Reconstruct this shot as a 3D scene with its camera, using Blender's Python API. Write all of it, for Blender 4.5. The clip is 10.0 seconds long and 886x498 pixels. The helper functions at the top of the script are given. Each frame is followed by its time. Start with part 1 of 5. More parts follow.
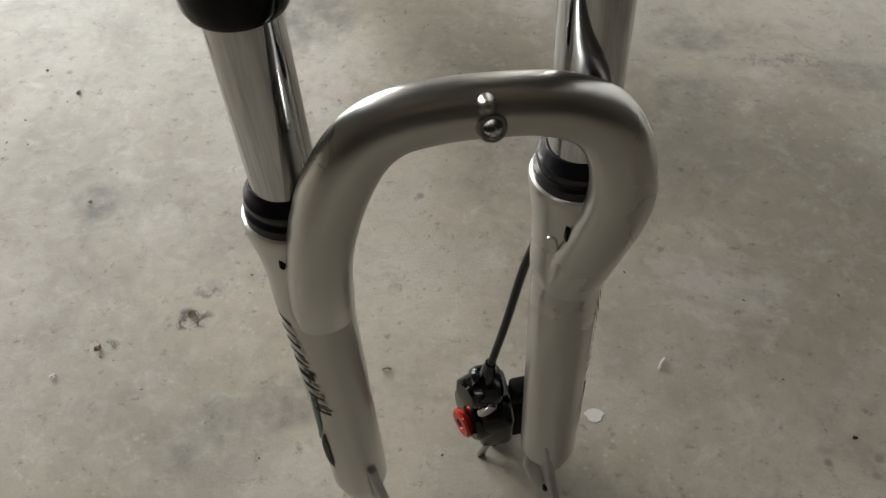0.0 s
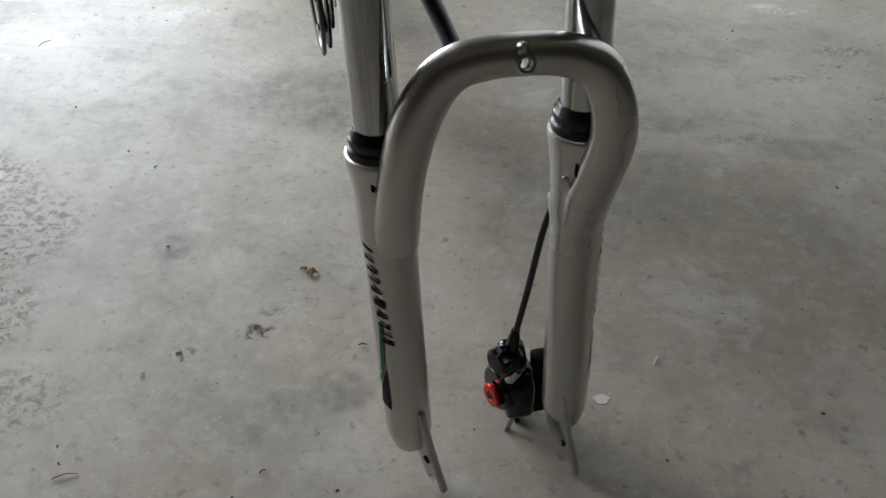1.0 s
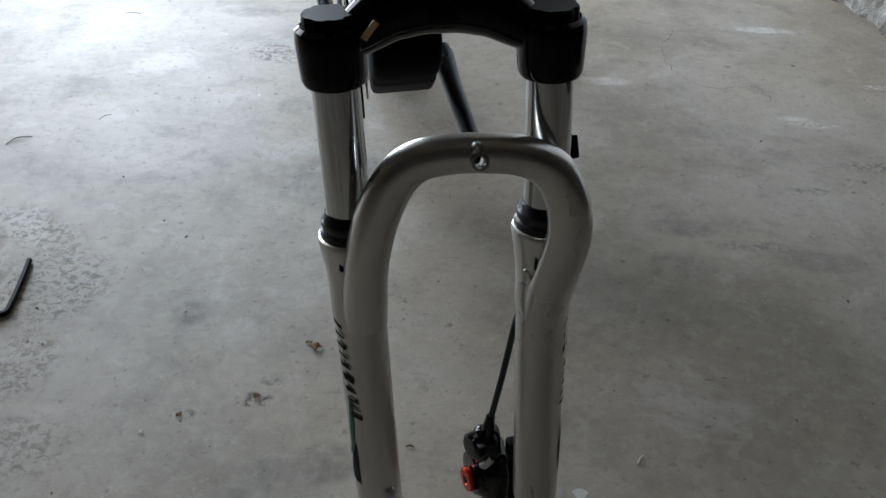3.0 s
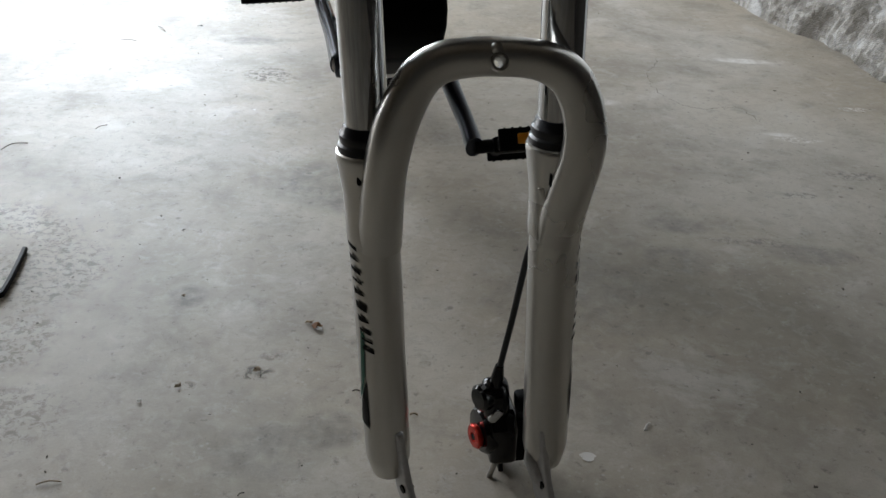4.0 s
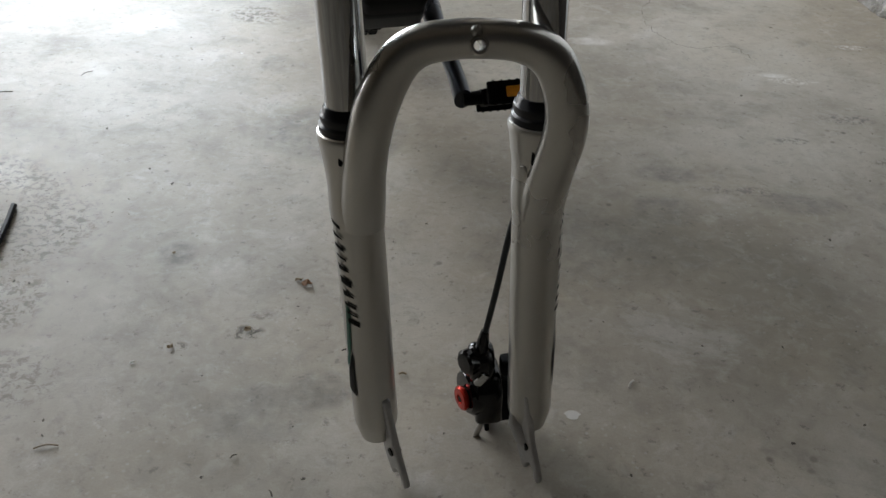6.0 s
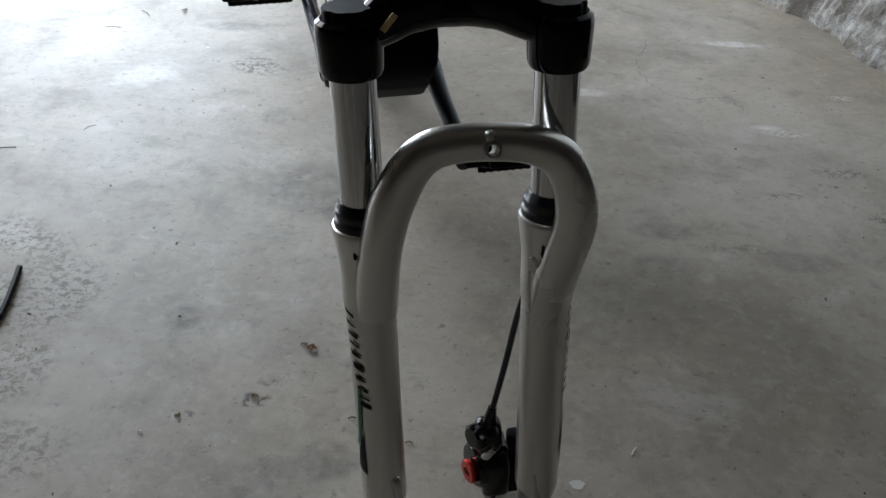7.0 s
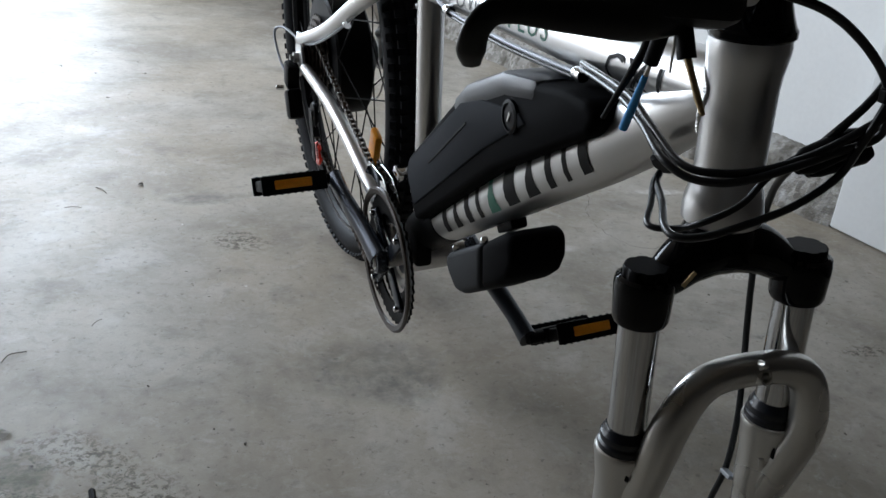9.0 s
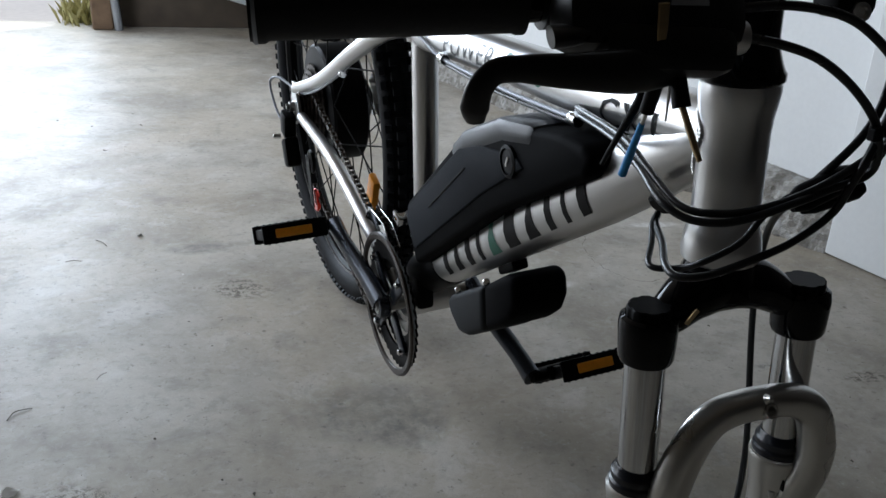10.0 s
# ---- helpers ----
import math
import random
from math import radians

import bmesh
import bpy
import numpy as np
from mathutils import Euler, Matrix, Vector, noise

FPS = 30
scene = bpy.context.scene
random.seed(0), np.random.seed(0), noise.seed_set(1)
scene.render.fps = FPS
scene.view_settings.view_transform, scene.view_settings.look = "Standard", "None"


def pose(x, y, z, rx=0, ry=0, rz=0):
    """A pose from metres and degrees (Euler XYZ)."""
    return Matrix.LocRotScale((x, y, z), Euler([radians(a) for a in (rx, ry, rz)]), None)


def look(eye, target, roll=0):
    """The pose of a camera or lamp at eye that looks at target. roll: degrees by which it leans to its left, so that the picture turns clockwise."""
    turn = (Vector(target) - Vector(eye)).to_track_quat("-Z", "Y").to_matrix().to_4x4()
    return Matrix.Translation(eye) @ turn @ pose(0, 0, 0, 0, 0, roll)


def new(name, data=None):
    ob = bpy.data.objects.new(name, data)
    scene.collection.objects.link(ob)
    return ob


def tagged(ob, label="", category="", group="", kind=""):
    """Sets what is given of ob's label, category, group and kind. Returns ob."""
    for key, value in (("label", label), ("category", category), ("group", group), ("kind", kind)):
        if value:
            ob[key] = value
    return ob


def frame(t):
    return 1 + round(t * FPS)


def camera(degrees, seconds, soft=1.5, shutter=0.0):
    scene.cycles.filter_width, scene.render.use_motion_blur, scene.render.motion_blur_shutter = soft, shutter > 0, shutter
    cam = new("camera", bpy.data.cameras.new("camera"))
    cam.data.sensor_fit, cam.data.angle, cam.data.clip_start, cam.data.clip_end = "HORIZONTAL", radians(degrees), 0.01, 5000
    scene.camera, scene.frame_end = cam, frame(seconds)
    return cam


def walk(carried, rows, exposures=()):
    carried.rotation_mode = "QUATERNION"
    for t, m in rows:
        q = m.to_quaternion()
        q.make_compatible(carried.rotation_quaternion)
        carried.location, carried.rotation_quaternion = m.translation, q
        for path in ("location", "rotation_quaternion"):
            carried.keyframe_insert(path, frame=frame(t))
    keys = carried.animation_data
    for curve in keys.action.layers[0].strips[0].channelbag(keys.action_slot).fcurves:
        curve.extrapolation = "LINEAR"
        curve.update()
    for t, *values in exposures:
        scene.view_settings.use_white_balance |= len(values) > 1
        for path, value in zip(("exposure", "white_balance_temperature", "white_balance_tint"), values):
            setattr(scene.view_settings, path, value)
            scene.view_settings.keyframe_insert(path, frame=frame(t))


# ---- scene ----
cam = camera(53.7, 10.0)
PATH = [
    (0, (0.055, 0.043, 0.605), (0.124, 1.268, -0.974), 2.2),
    (0.5, (0.066, -0.004, 0.622), (0.057, 1.311, -0.885), 0.1),
    (1, (0.017, -0.149, 0.62), (0.105, 1.354, -0.696), 1.5),
    (1.5, (0.03, -0.207, 0.624), (0.109, 1.369, -0.605), 0.7),
    (2, (0.078, -0.185, 0.65), (0.018, 1.424, -0.536), 1.8),
    (3.5, (0.081, -0.175, 0.616), (0.021, 1.475, -0.513), 2.2),
    (4, (0.062, -0.237, 0.553), (0.039, 1.487, -0.461), 2.8),
    (4.5, (0.054, -0.271, 0.507), (0.054, 1.425, -0.553), 3.4),
    (5, (0.056, -0.264, 0.502), (0.057, 1.401, -0.605), 3.2),
    (5.5, (0.061, -0.26, 0.508), (0.053, 1.396, -0.614), 3.0),
    (6, (0.07, -0.219, 0.587), (0.062, 1.408, -0.576), 2.7),
    (6.2, (0.067, -0.215, 0.605), (0.063, 1.427, -0.536), 2.7),
    (7.5, (0.021, -0.189, 0.635), (0.074, 1.469, -0.482), 3.9),
    (8, (-0.06, -0.171, 0.642), (0.139, 1.462, -0.495), 6.2),
    (8.5, (-0.192, -0.165, 0.669), (0.181, 1.529, -0.327), 8.7),
    (9, (-0.256, -0.182, 0.712), (0.152, 1.572, -0.158), 5.0),
    (9.5, (-0.269, -0.195, 0.731), (0.156, 1.587, -0.07), 3.4),
    (10, (-0.265, -0.188, 0.723), (0.155, 1.599, -0.07), 3.0),
]
EXPOSURES = [(0.0, 1.15, 7050, 10), (0.5, 0.92, 6600, 10), (1.0, 0.77, 6450, 10), (2.0, 0.37, 6000, 10), (3.5, 0.31, 6300, 10), (4.5, 0.46, 6650, 10), (5.5, 0.50, 6700, 10),
             (7.5, 0.27, 6150, 10), (8.0, 0.34, 6450, 10), (8.5, 0.22, 6300, 10), (10.0, 0.05, 6050, 10)]
walk(cam, [(t, look(eye, target, roll)) for t, eye, target, roll in PATH], EXPOSURES)

# ---- light ----
world = bpy.data.worlds.new("sky")
scene.world = world
world.use_nodes = True
wt = world.node_tree
sky = wt.nodes.new("ShaderNodeTexSky")
sky.sky_type, sky.sun_disc = "NISHITA", False
sky.sun_elevation, sky.sun_rotation = radians(54), radians(51)
wt.nodes["Background"].inputs["Strength"].default_value = 0.14
wt.links.new(sky.outputs["Color"], wt.nodes["Background"].inputs["Color"])


def lamp(name, kind, energy, m, color=(1, 1, 1), **values):
    data = bpy.data.lights.new(name, kind)
    data.energy, data.color = energy, color
    for key, value in values.items():
        if key == "angle":
            data.angle = value
        elif key == "size":
            data.shape, data.size = "RECTANGLE", value
        elif key == "size_y":
            data.size_y = value
        elif key == "radius":
            data.shadow_soft_size = value
    ob = new(name, data)
    ob.matrix_world = m
    return ob


lamp("sun", "SUN", 3.5, look((5, 4, 9), (0, 0, 0)), (1.0, 0.95, 0.88), angle=radians(0.5))
# daylight in the open doorway, and an added fill from the unseen side
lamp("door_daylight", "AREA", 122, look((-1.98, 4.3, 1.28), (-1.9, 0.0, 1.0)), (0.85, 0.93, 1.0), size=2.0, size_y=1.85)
lamp("side_fill", "AREA", 40, look((-2.03, 2.0, 1.1), (0.6, 2.3, 0.7)), (0.95, 0.97, 1.0), size=1.1, size_y=1.9)


# ---- materials ----
def material(name, color, rough=0.5, metal=0.0, grain=0.0, scale=60.0, bump=0.0, rough_var=0.0, second=None, big=6.0, coat=0.0, spec=0.5):
    """A principled material with colour variation at two scales, uneven gloss and fine relief."""
    m = bpy.data.materials.new(name)
    m.use_nodes = True
    nt = m.node_tree
    bsdf = nt.nodes["Principled BSDF"]
    bsdf.inputs["Roughness"].default_value = rough
    bsdf.inputs["Metallic"].default_value = metal
    bsdf.inputs["Specular IOR Level"].default_value = spec
    bsdf.inputs["Coat Weight"].default_value = coat
    bsdf.inputs["Coat Roughness"].default_value = 0.12
    co = nt.nodes.new("ShaderNodeTexCoord")

    def noise_at(sc, detail):
        n = nt.nodes.new("ShaderNodeTexNoise")
        n.inputs["Scale"].default_value, n.inputs["Detail"].default_value = sc, detail
        nt.links.new(co.outputs["Object"], n.inputs["Vector"])
        return n

    fine, wide = noise_at(scale, 6), noise_at(big, 4)
    mix = nt.nodes.new("ShaderNodeMix")
    mix.data_type = "RGBA"
    other = second or tuple(c * (1 - grain) for c in color)
    mix.inputs["A"].default_value, mix.inputs["B"].default_value = (*color, 1), (*other, 1)
    add = nt.nodes.new("ShaderNodeMath")
    add.operation = "MULTIPLY"
    nt.links.new(fine.outputs["Fac"], add.inputs[0])
    nt.links.new(wide.outputs["Fac"], add.inputs[1])
    rmp = nt.nodes.new("ShaderNodeMapRange")
    rmp.inputs["From Min"].default_value, rmp.inputs["From Max"].default_value = 0.12, 0.42
    nt.links.new(add.outputs[0], rmp.inputs["Value"])
    nt.links.new(rmp.outputs["Result"], mix.inputs["Factor"])
    nt.links.new(mix.outputs["Result"], bsdf.inputs["Base Color"])
    if rough_var:
        r2 = nt.nodes.new("ShaderNodeMapRange")
        r2.inputs["To Min"].default_value, r2.inputs["To Max"].default_value = rough - rough_var, rough + rough_var
        nt.links.new(wide.outputs["Fac"], r2.inputs["Value"])
        nt.links.new(r2.outputs["Result"], bsdf.inputs["Roughness"])
    if bump:
        b = nt.nodes.new("ShaderNodeBump")
        b.inputs["Strength"].default_value, b.inputs["Distance"].default_value = bump, 0.002
        nt.links.new(fine.outputs["Fac"], b.inputs["Height"])
        nt.links.new(b.outputs["Normal"], bsdf.inputs["Normal"])
    return m


DIRT, DARKGREY, PALE, MOSS = (0.07, 0.06, 0.042), (0.13, 0.125, 0.12), (0.78, 0.77, 0.75), (0.11, 0.105, 0.06)
# dried dirt, scuffs and dark grey patches on the floor: x, y, half sizes, whether broken up, strength, tint
FLOOR_PATCHES = [
    (-0.40, 0.60, 0.075, 0.09, True, 0.85, DIRT), (-0.44, 0.69, 0.05, 0.04, True, 0.7, DIRT), (-0.38, 0.47, 0.045, 0.06, True, 0.7, DIRT), (-0.335, 0.36, 0.06, 0.05, True, 0.55, DIRT),
    (-0.54, 0.66, 0.05, 0.07, False, 1.0, MOSS), (-0.52, 0.60, 0.07, 0.08, True, 0.8, DIRT), (-0.127, 0.441, 0.022, 0.013, True, 0.9, DIRT), (-0.116, 0.468, 0.014, 0.008, True, 0.5, DIRT),
    (-0.193, 0.416, 0.018, 0.008, True, 0.7, DIRT), (-0.232, 0.567, 0.026, 0.026, False, 0.75, DARKGREY), (-0.042, 0.367, 0.035, 0.03, False, 0.55, DARKGREY), (-0.09, 0.335, 0.06, 0.04, False, 0.45, DARKGREY),
    (-0.10, 0.869, 0.12, 0.09, False, 0.55, DARKGREY), (-0.06, 0.82, 0.06, 0.06, False, 0.45, DARKGREY), (-0.28, 1.285, 0.06, 0.035, True, 0.45, DIRT), (0.635, 1.53, 0.07, 0.018, False, 0.9, PALE),
    (0.595, 1.141, 0.03, 0.010, False, 0.8, PALE), (0.77, 1.28, 0.03, 0.012, True, 0.9, PALE), (0.62, 1.122, 0.05, 0.015, True, 0.6, PALE), (0.665, 0.99, 0.05, 0.02, True, 0.7, DARKGREY),
    (-0.38, 1.491, 0.07, 0.03, False, 0.6, DARKGREY), (-0.30, 1.305, 0.05, 0.045, True, 0.7, DIRT), (-0.50, 0.72, 0.07, 0.05, True, 0.7, DIRT),
    (0.70, 0.86, 0.05, 0.02, True, 0.8, DIRT), (0.36, 0.80, 0.05, 0.025, False, 0.5, DARKGREY), (0.52, 0.74, 0.06, 0.03, False, 0.45, DARKGREY), (0.30, 1.25, 0.05, 0.02, False, 0.5, PALE),
    (0.56, 0.913, 0.03, 0.012, True, 0.7, DARKGREY), (0.45, 0.765, 0.07, 0.014, True, 0.55, DARKGREY), (0.345, 0.71, 0.05, 0.04, False, 0.5, DARKGREY), (0.23, 0.62, 0.16, 0.10, False, 0.35, DARKGREY),
]


def concrete_floor():
    m = bpy.data.materials.new("worn_concrete")
    m.use_nodes = True
    nt = m.node_tree
    bsdf = nt.nodes["Principled BSDF"]
    co = nt.nodes.new("ShaderNodeTexCoord")

    def tex(sc, detail, rough=0.6, dist=0.0):
        n = nt.nodes.new("ShaderNodeTexNoise")
        n.inputs["Scale"].default_value, n.inputs["Detail"].default_value = sc, detail
        n.inputs["Roughness"].default_value, n.inputs["Distortion"].default_value = rough, dist
        nt.links.new(co.outputs["Object"], n.inputs["Vector"])
        return n.outputs["Fac"]

    def ramp(src, lo, hi, a=0.0, b=1.0):
        r = nt.nodes.new("ShaderNodeMapRange")
        for k, v in (("From Min", lo), ("From Max", hi), ("To Min", a), ("To Max", b)):
            r.inputs[k].default_value = v
        nt.links.new(src, r.inputs["Value"])
        return r.outputs["Result"]

    def mixed(fac, a, b):
        n = nt.nodes.new("ShaderNodeMix")
        n.data_type = "RGBA"
        nt.links.new(fac, n.inputs["Factor"])
        for key, v in (("A", a), ("B", b)):
            if isinstance(v, tuple):
                n.inputs[key].default_value = (*v, 1)
            else:
                nt.links.new(v, n.inputs[key])
        return n.outputs["Result"]

    cloud = tex(2.6, 9, 0.62, 0.3)
    smear = tex(7.5, 11, 0.68, 0.35)
    scuff = tex(24.0, 9, 0.72, 0.3)
    sand = tex(420.0, 3, 0.7)
    pits = tex(75.0, 5, 0.7)
    specks = nt.nodes.new("ShaderNodeTexVoronoi")
    specks.inputs["Scale"].default_value = 34.0
    nt.links.new(co.outputs["Object"], specks.inputs["Vector"])
    grit = nt.nodes.new("ShaderNodeTexVoronoi")
    grit.inputs["Scale"].default_value = 95.0
    nt.links.new(co.outputs["Object"], grit.inputs["Vector"])
    where = tex(5.0, 4, 0.6)
    col = mixed(ramp(cloud, 0.38, 0.62), (0.305, 0.272, 0.222), (0.50, 0.467, 0.408))
    col = mixed(ramp(tex(1.7, 6, 0.6, 0.5), 0.44, 0.62, 0.0, 0.55), col, (0.46, 0.395, 0.30))
    col = mixed(ramp(smear, 0.53, 0.63, 0.0, 0.42), col, (0.235, 0.215, 0.185))
    col = mixed(ramp(smear, 0.44, 0.36, 0.0, 0.4), col, (0.59, 0.57, 0.53))
    col = mixed(ramp(scuff, 0.56, 0.66, 0.0, 0.42), col, (0.24, 0.22, 0.19))
    col = mixed(ramp(scuff, 0.42, 0.33, 0.0, 0.3), col, (0.62, 0.60, 0.57))
    col = mixed(ramp(pits, 0.59, 0.68, 0.0, 0.65), col, (0.16, 0.145, 0.125))
    mott = tex(48.0, 6, 0.65, 0.6)
    col = mixed(ramp(mott, 0.52, 0.64, 0.0, 0.16), col, (0.62, 0.60, 0.56))
    col = mixed(ramp(mott, 0.46, 0.37, 0.0, 0.18), col, (0.21, 0.188, 0.155))
    dots = nt.nodes.new("ShaderNodeMath")
    dots.operation = "MULTIPLY"
    nt.links.new(ramp(specks.outputs["Distance"], 0.16, 0.08), dots.inputs[0])
    nt.links.new(ramp(where, 0.55, 0.66, 0.0, 0.8), dots.inputs[1])
    col = mixed(dots.outputs[0], col, (0.12, 0.105, 0.09))
    pale = nt.nodes.new("ShaderNodeMath")
    pale.operation = "MULTIPLY"
    nt.links.new(ramp(grit.outputs["Distance"], 0.2, 0.1), pale.inputs[0])
    nt.links.new(ramp(where, 0.46, 0.4, 0.0, 0.22), pale.inputs[1])
    col = mixed(pale.outputs[0], col, (0.68, 0.67, 0.65))
    col = mixed(ramp(sand, 0.4, 0.75, 0.0, 0.2), col, (0.22, 0.2, 0.18))
    sep = nt.nodes.new("ShaderNodeSeparateXYZ")
    nt.links.new(co.outputs["Object"], sep.inputs[0])

    def calc(op, a, b):
        n = nt.nodes.new("ShaderNodeMath")
        n.operation = op
        for k, v in ((0, a), (1, b)):
            if isinstance(v, (int, float)):
                n.inputs[k].default_value = v
            else:
                nt.links.new(v, n.inputs[k])
        return n.outputs[0]

    blot = tex(38.0, 6, 0.7)
    clot = tex(95.0, 5, 0.75, 0.4)
    for x, y, rx, ry, broken, amount, tint in FLOOR_PATCHES:
        dx = calc("DIVIDE", calc("SUBTRACT", sep.outputs[0], x), rx)
        dy = calc("DIVIDE", calc("SUBTRACT", sep.outputs[1], y), ry)
        far = calc("ADD", calc("MULTIPLY", dx, dx), calc("MULTIPLY", dy, dy))
        near = ramp(far, 1.0, 0.35)
        grain = ramp(clot, 0.48, 0.58) if broken else ramp(blot, 0.3, 0.62)
        col = mixed(calc("MULTIPLY", calc("MULTIPLY", near, grain), amount), col, tint)
    nt.links.new(col, bsdf.inputs["Base Color"])
    nt.links.new(ramp(smear, 0.3, 0.7, 0.42, 0.58), bsdf.inputs["Roughness"])
    bsdf.inputs["Specular IOR Level"].default_value = 0.3
    b = nt.nodes.new("ShaderNodeBump")
    b.inputs["Strength"].default_value, b.inputs["Distance"].default_value = 0.13, 0.002
    add = nt.nodes.new("ShaderNodeMath")
    nt.links.new(pits, add.inputs[0])
    nt.links.new(ramp(sand, 0.3, 0.7, 0.0, 0.4), add.inputs[1])
    nt.links.new(add.outputs[0], b.inputs["Height"])
    nt.links.new(b.outputs["Normal"], bsdf.inputs["Normal"])
    return m


def exposed_stone():
    """Broken concrete with grey and pale stones showing in a dirty matrix."""
    m = bpy.data.materials.new("broken_concrete")
    m.use_nodes = True
    nt = m.node_tree
    bsdf = nt.nodes["Principled BSDF"]
    bsdf.inputs["Roughness"].default_value = 0.92
    co = nt.nodes.new("ShaderNodeTexCoord")

    def stones(scale, lo, hi):
        v = nt.nodes.new("ShaderNodeTexVoronoi")
        v.inputs["Scale"].default_value = scale
        nt.links.new(co.outputs["Object"], v.inputs["Vector"])
        sep = nt.nodes.new("ShaderNodeSeparateColor")
        nt.links.new(v.outputs["Color"], sep.inputs[0])
        r = nt.nodes.new("ShaderNodeMapRange")
        r.inputs["To Min"].default_value, r.inputs["To Max"].default_value = lo, hi
        nt.links.new(sep.outputs[0], r.inputs["Value"])
        return r.outputs["Result"], v.outputs["Distance"]

    big_v, big_d = stones(85.0, 0.0, 1.0)
    small_v, small_d = stones(230.0, 0.0, 1.0)
    dirt = nt.nodes.new("ShaderNodeTexNoise")
    dirt.inputs["Scale"].default_value, dirt.inputs["Detail"].default_value = 14.0, 8
    nt.links.new(co.outputs["Object"], dirt.inputs["Vector"])

    def mixed(fac, a, b):
        n = nt.nodes.new("ShaderNodeMix")
        n.data_type = "RGBA"
        nt.links.new(fac, n.inputs["Factor"])
        for key, v in (("A", a), ("B", b)):
            if isinstance(v, tuple):
                n.inputs[key].default_value = (*v, 1)
            else:
                nt.links.new(v, n.inputs[key])
        return n.outputs["Result"]

    def ramp(src, lo, hi, a=0.0, b=1.0):
        r = nt.nodes.new("ShaderNodeMapRange")
        for k, v in (("From Min", lo), ("From Max", hi), ("To Min", a), ("To Max", b)):
            r.inputs[k].default_value = v
        nt.links.new(src, r.inputs["Value"])
        return r.outputs["Result"]

    col = mixed(big_v, (0.16, 0.155, 0.145), (0.46, 0.45, 0.43))
    col = mixed(ramp(small_v, 0.0, 1.0, 0.0, 0.5), col, (0.30, 0.27, 0.22))
    col = mixed(ramp(dirt.outputs["Fac"], 0.5, 0.62, 0.0, 0.75), col, (0.10, 0.088, 0.07))
    col = mixed(ramp(dirt.outputs["Fac"], 0.42, 0.34, 0.0, 0.6), col, (0.55, 0.55, 0.55))
    nt.links.new(col, bsdf.inputs["Base Color"])
    b = nt.nodes.new("ShaderNodeBump")
    b.inputs["Strength"].default_value, b.inputs["Distance"].default_value = 0.6, 0.003
    nt.links.new(small_d, b.inputs["Height"])
    nt.links.new(b.outputs["Normal"], bsdf.inputs["Normal"])
    return m


FLOOR = concrete_floor()
SILVER = material("satin_silver_paint", (0.52, 0.512, 0.488), 0.28, 0.91, 0.06, 900, 0.02, 0.05, coat=0.25)
ALLOY = material("polished_silver_frame", (0.60, 0.60, 0.60), 0.32, 0.92, 0.05, 700, 0.02, 0.05, coat=0.15)
CHROME = material("chrome", (0.50, 0.505, 0.51), 0.06, 1.0, 0.03, 300, 0.0, 0.03)
STEEL = material("bare_steel", (0.5, 0.49, 0.47), 0.3, 1.0, 0.25, 200, 0.05, 0.08)
RAWALLOY = material("bare_cast_alloy", (0.52, 0.52, 0.53), 0.42, 0.8, 0.2, 300, 0.15, 0.1)
GLOSS = material("gloss_black", (0.003, 0.003, 0.0035), 0.08, 0.0, 0.3, 200, 0.0, 0.03, spec=0.16)
BLACK = material("black_plastic", (0.004, 0.004, 0.0045), 0.45, 0.0, 0.3, 300, 0.05, 0.08, spec=0.07)
SATIN = material("satin_black_lever", (0.006, 0.006, 0.0065), 0.33, 0.0, 0.3, 300, 0.04, 0.06, spec=0.3)
MATT = material("matt_black_plastic", (0.0025, 0.0025, 0.003), 0.7, 0.0, 0.3, 300, 0.05, 0.06, spec=0.03)
CASE = material("matt_charcoal_case", (0.017, 0.019, 0.023), 0.68, 0.0, 0.25, 600, 0.1, 0.06, spec=0.05)
SHELL = material("grey_satin_shell", (0.022, 0.024, 0.026), 0.6, 0.0, 0.2, 600, 0.1, 0.06, spec=0.12)
# case charcoal made paler and bluer for light falling on its top
LIT_CASE = material("charcoal_lit_top", (0.022, 0.026, 0.033), 0.38, 0.0, 0.2, 600, 0.1, 0.06, spec=0.5)
RUBBER = material("black_rubber", (0.009, 0.009, 0.01), 0.6, 0.0, 0.3, 200, 0.12, 0.1, spec=0.25)
TREAD = material("tyre_rubber", (0.005, 0.0055, 0.007), 0.55, 0.0, 0.35, 120, 0.2, 0.1, spec=0.07)
SEAL = material("seal_rubber", (0.007, 0.008, 0.012), 0.28, 0.0, 0.2, 200, 0.03, 0.08, spec=0.35)
CABLE = material("cable_sheath", (0.008, 0.009, 0.011), 0.28, 0.0, 0.2, 200, 0.02, 0.05, spec=0.4)
CRANKM = material("anodised_dark_crank", (0.025, 0.03, 0.04), 0.28, 0.6, 0.2, 300, 0.02, 0.06)
RED = material("red_anodised_dial", (0.55, 0.03, 0.015), 0.25, 0.6, 0.2, 200, 0.02, 0.05)
AMBER = material("amber_reflector", (0.95, 0.36, 0.02), 0.3, 0.0, 0.25, 400, 0.15, 0.08)
RUSTY = material("worn_brown_guard", (0.032, 0.022, 0.016), 0.36, 0.3, 0.35, 120, 0.05, 0.1)
INK = material("black_print", (0.008, 0.008, 0.009), 0.5, 0, 0.2, 200, spec=0.12)
GREEN = material("green_print", (0.01, 0.13, 0.085), 0.4, 0, 0.2, 200)
GREYINK = material("grey_print", (0.05, 0.055, 0.06), 0.4, 0, 0.2, 200)
BLUE = material("blue_plastic", (0.02, 0.25, 0.6), 0.35, 0, 0.15, 200)
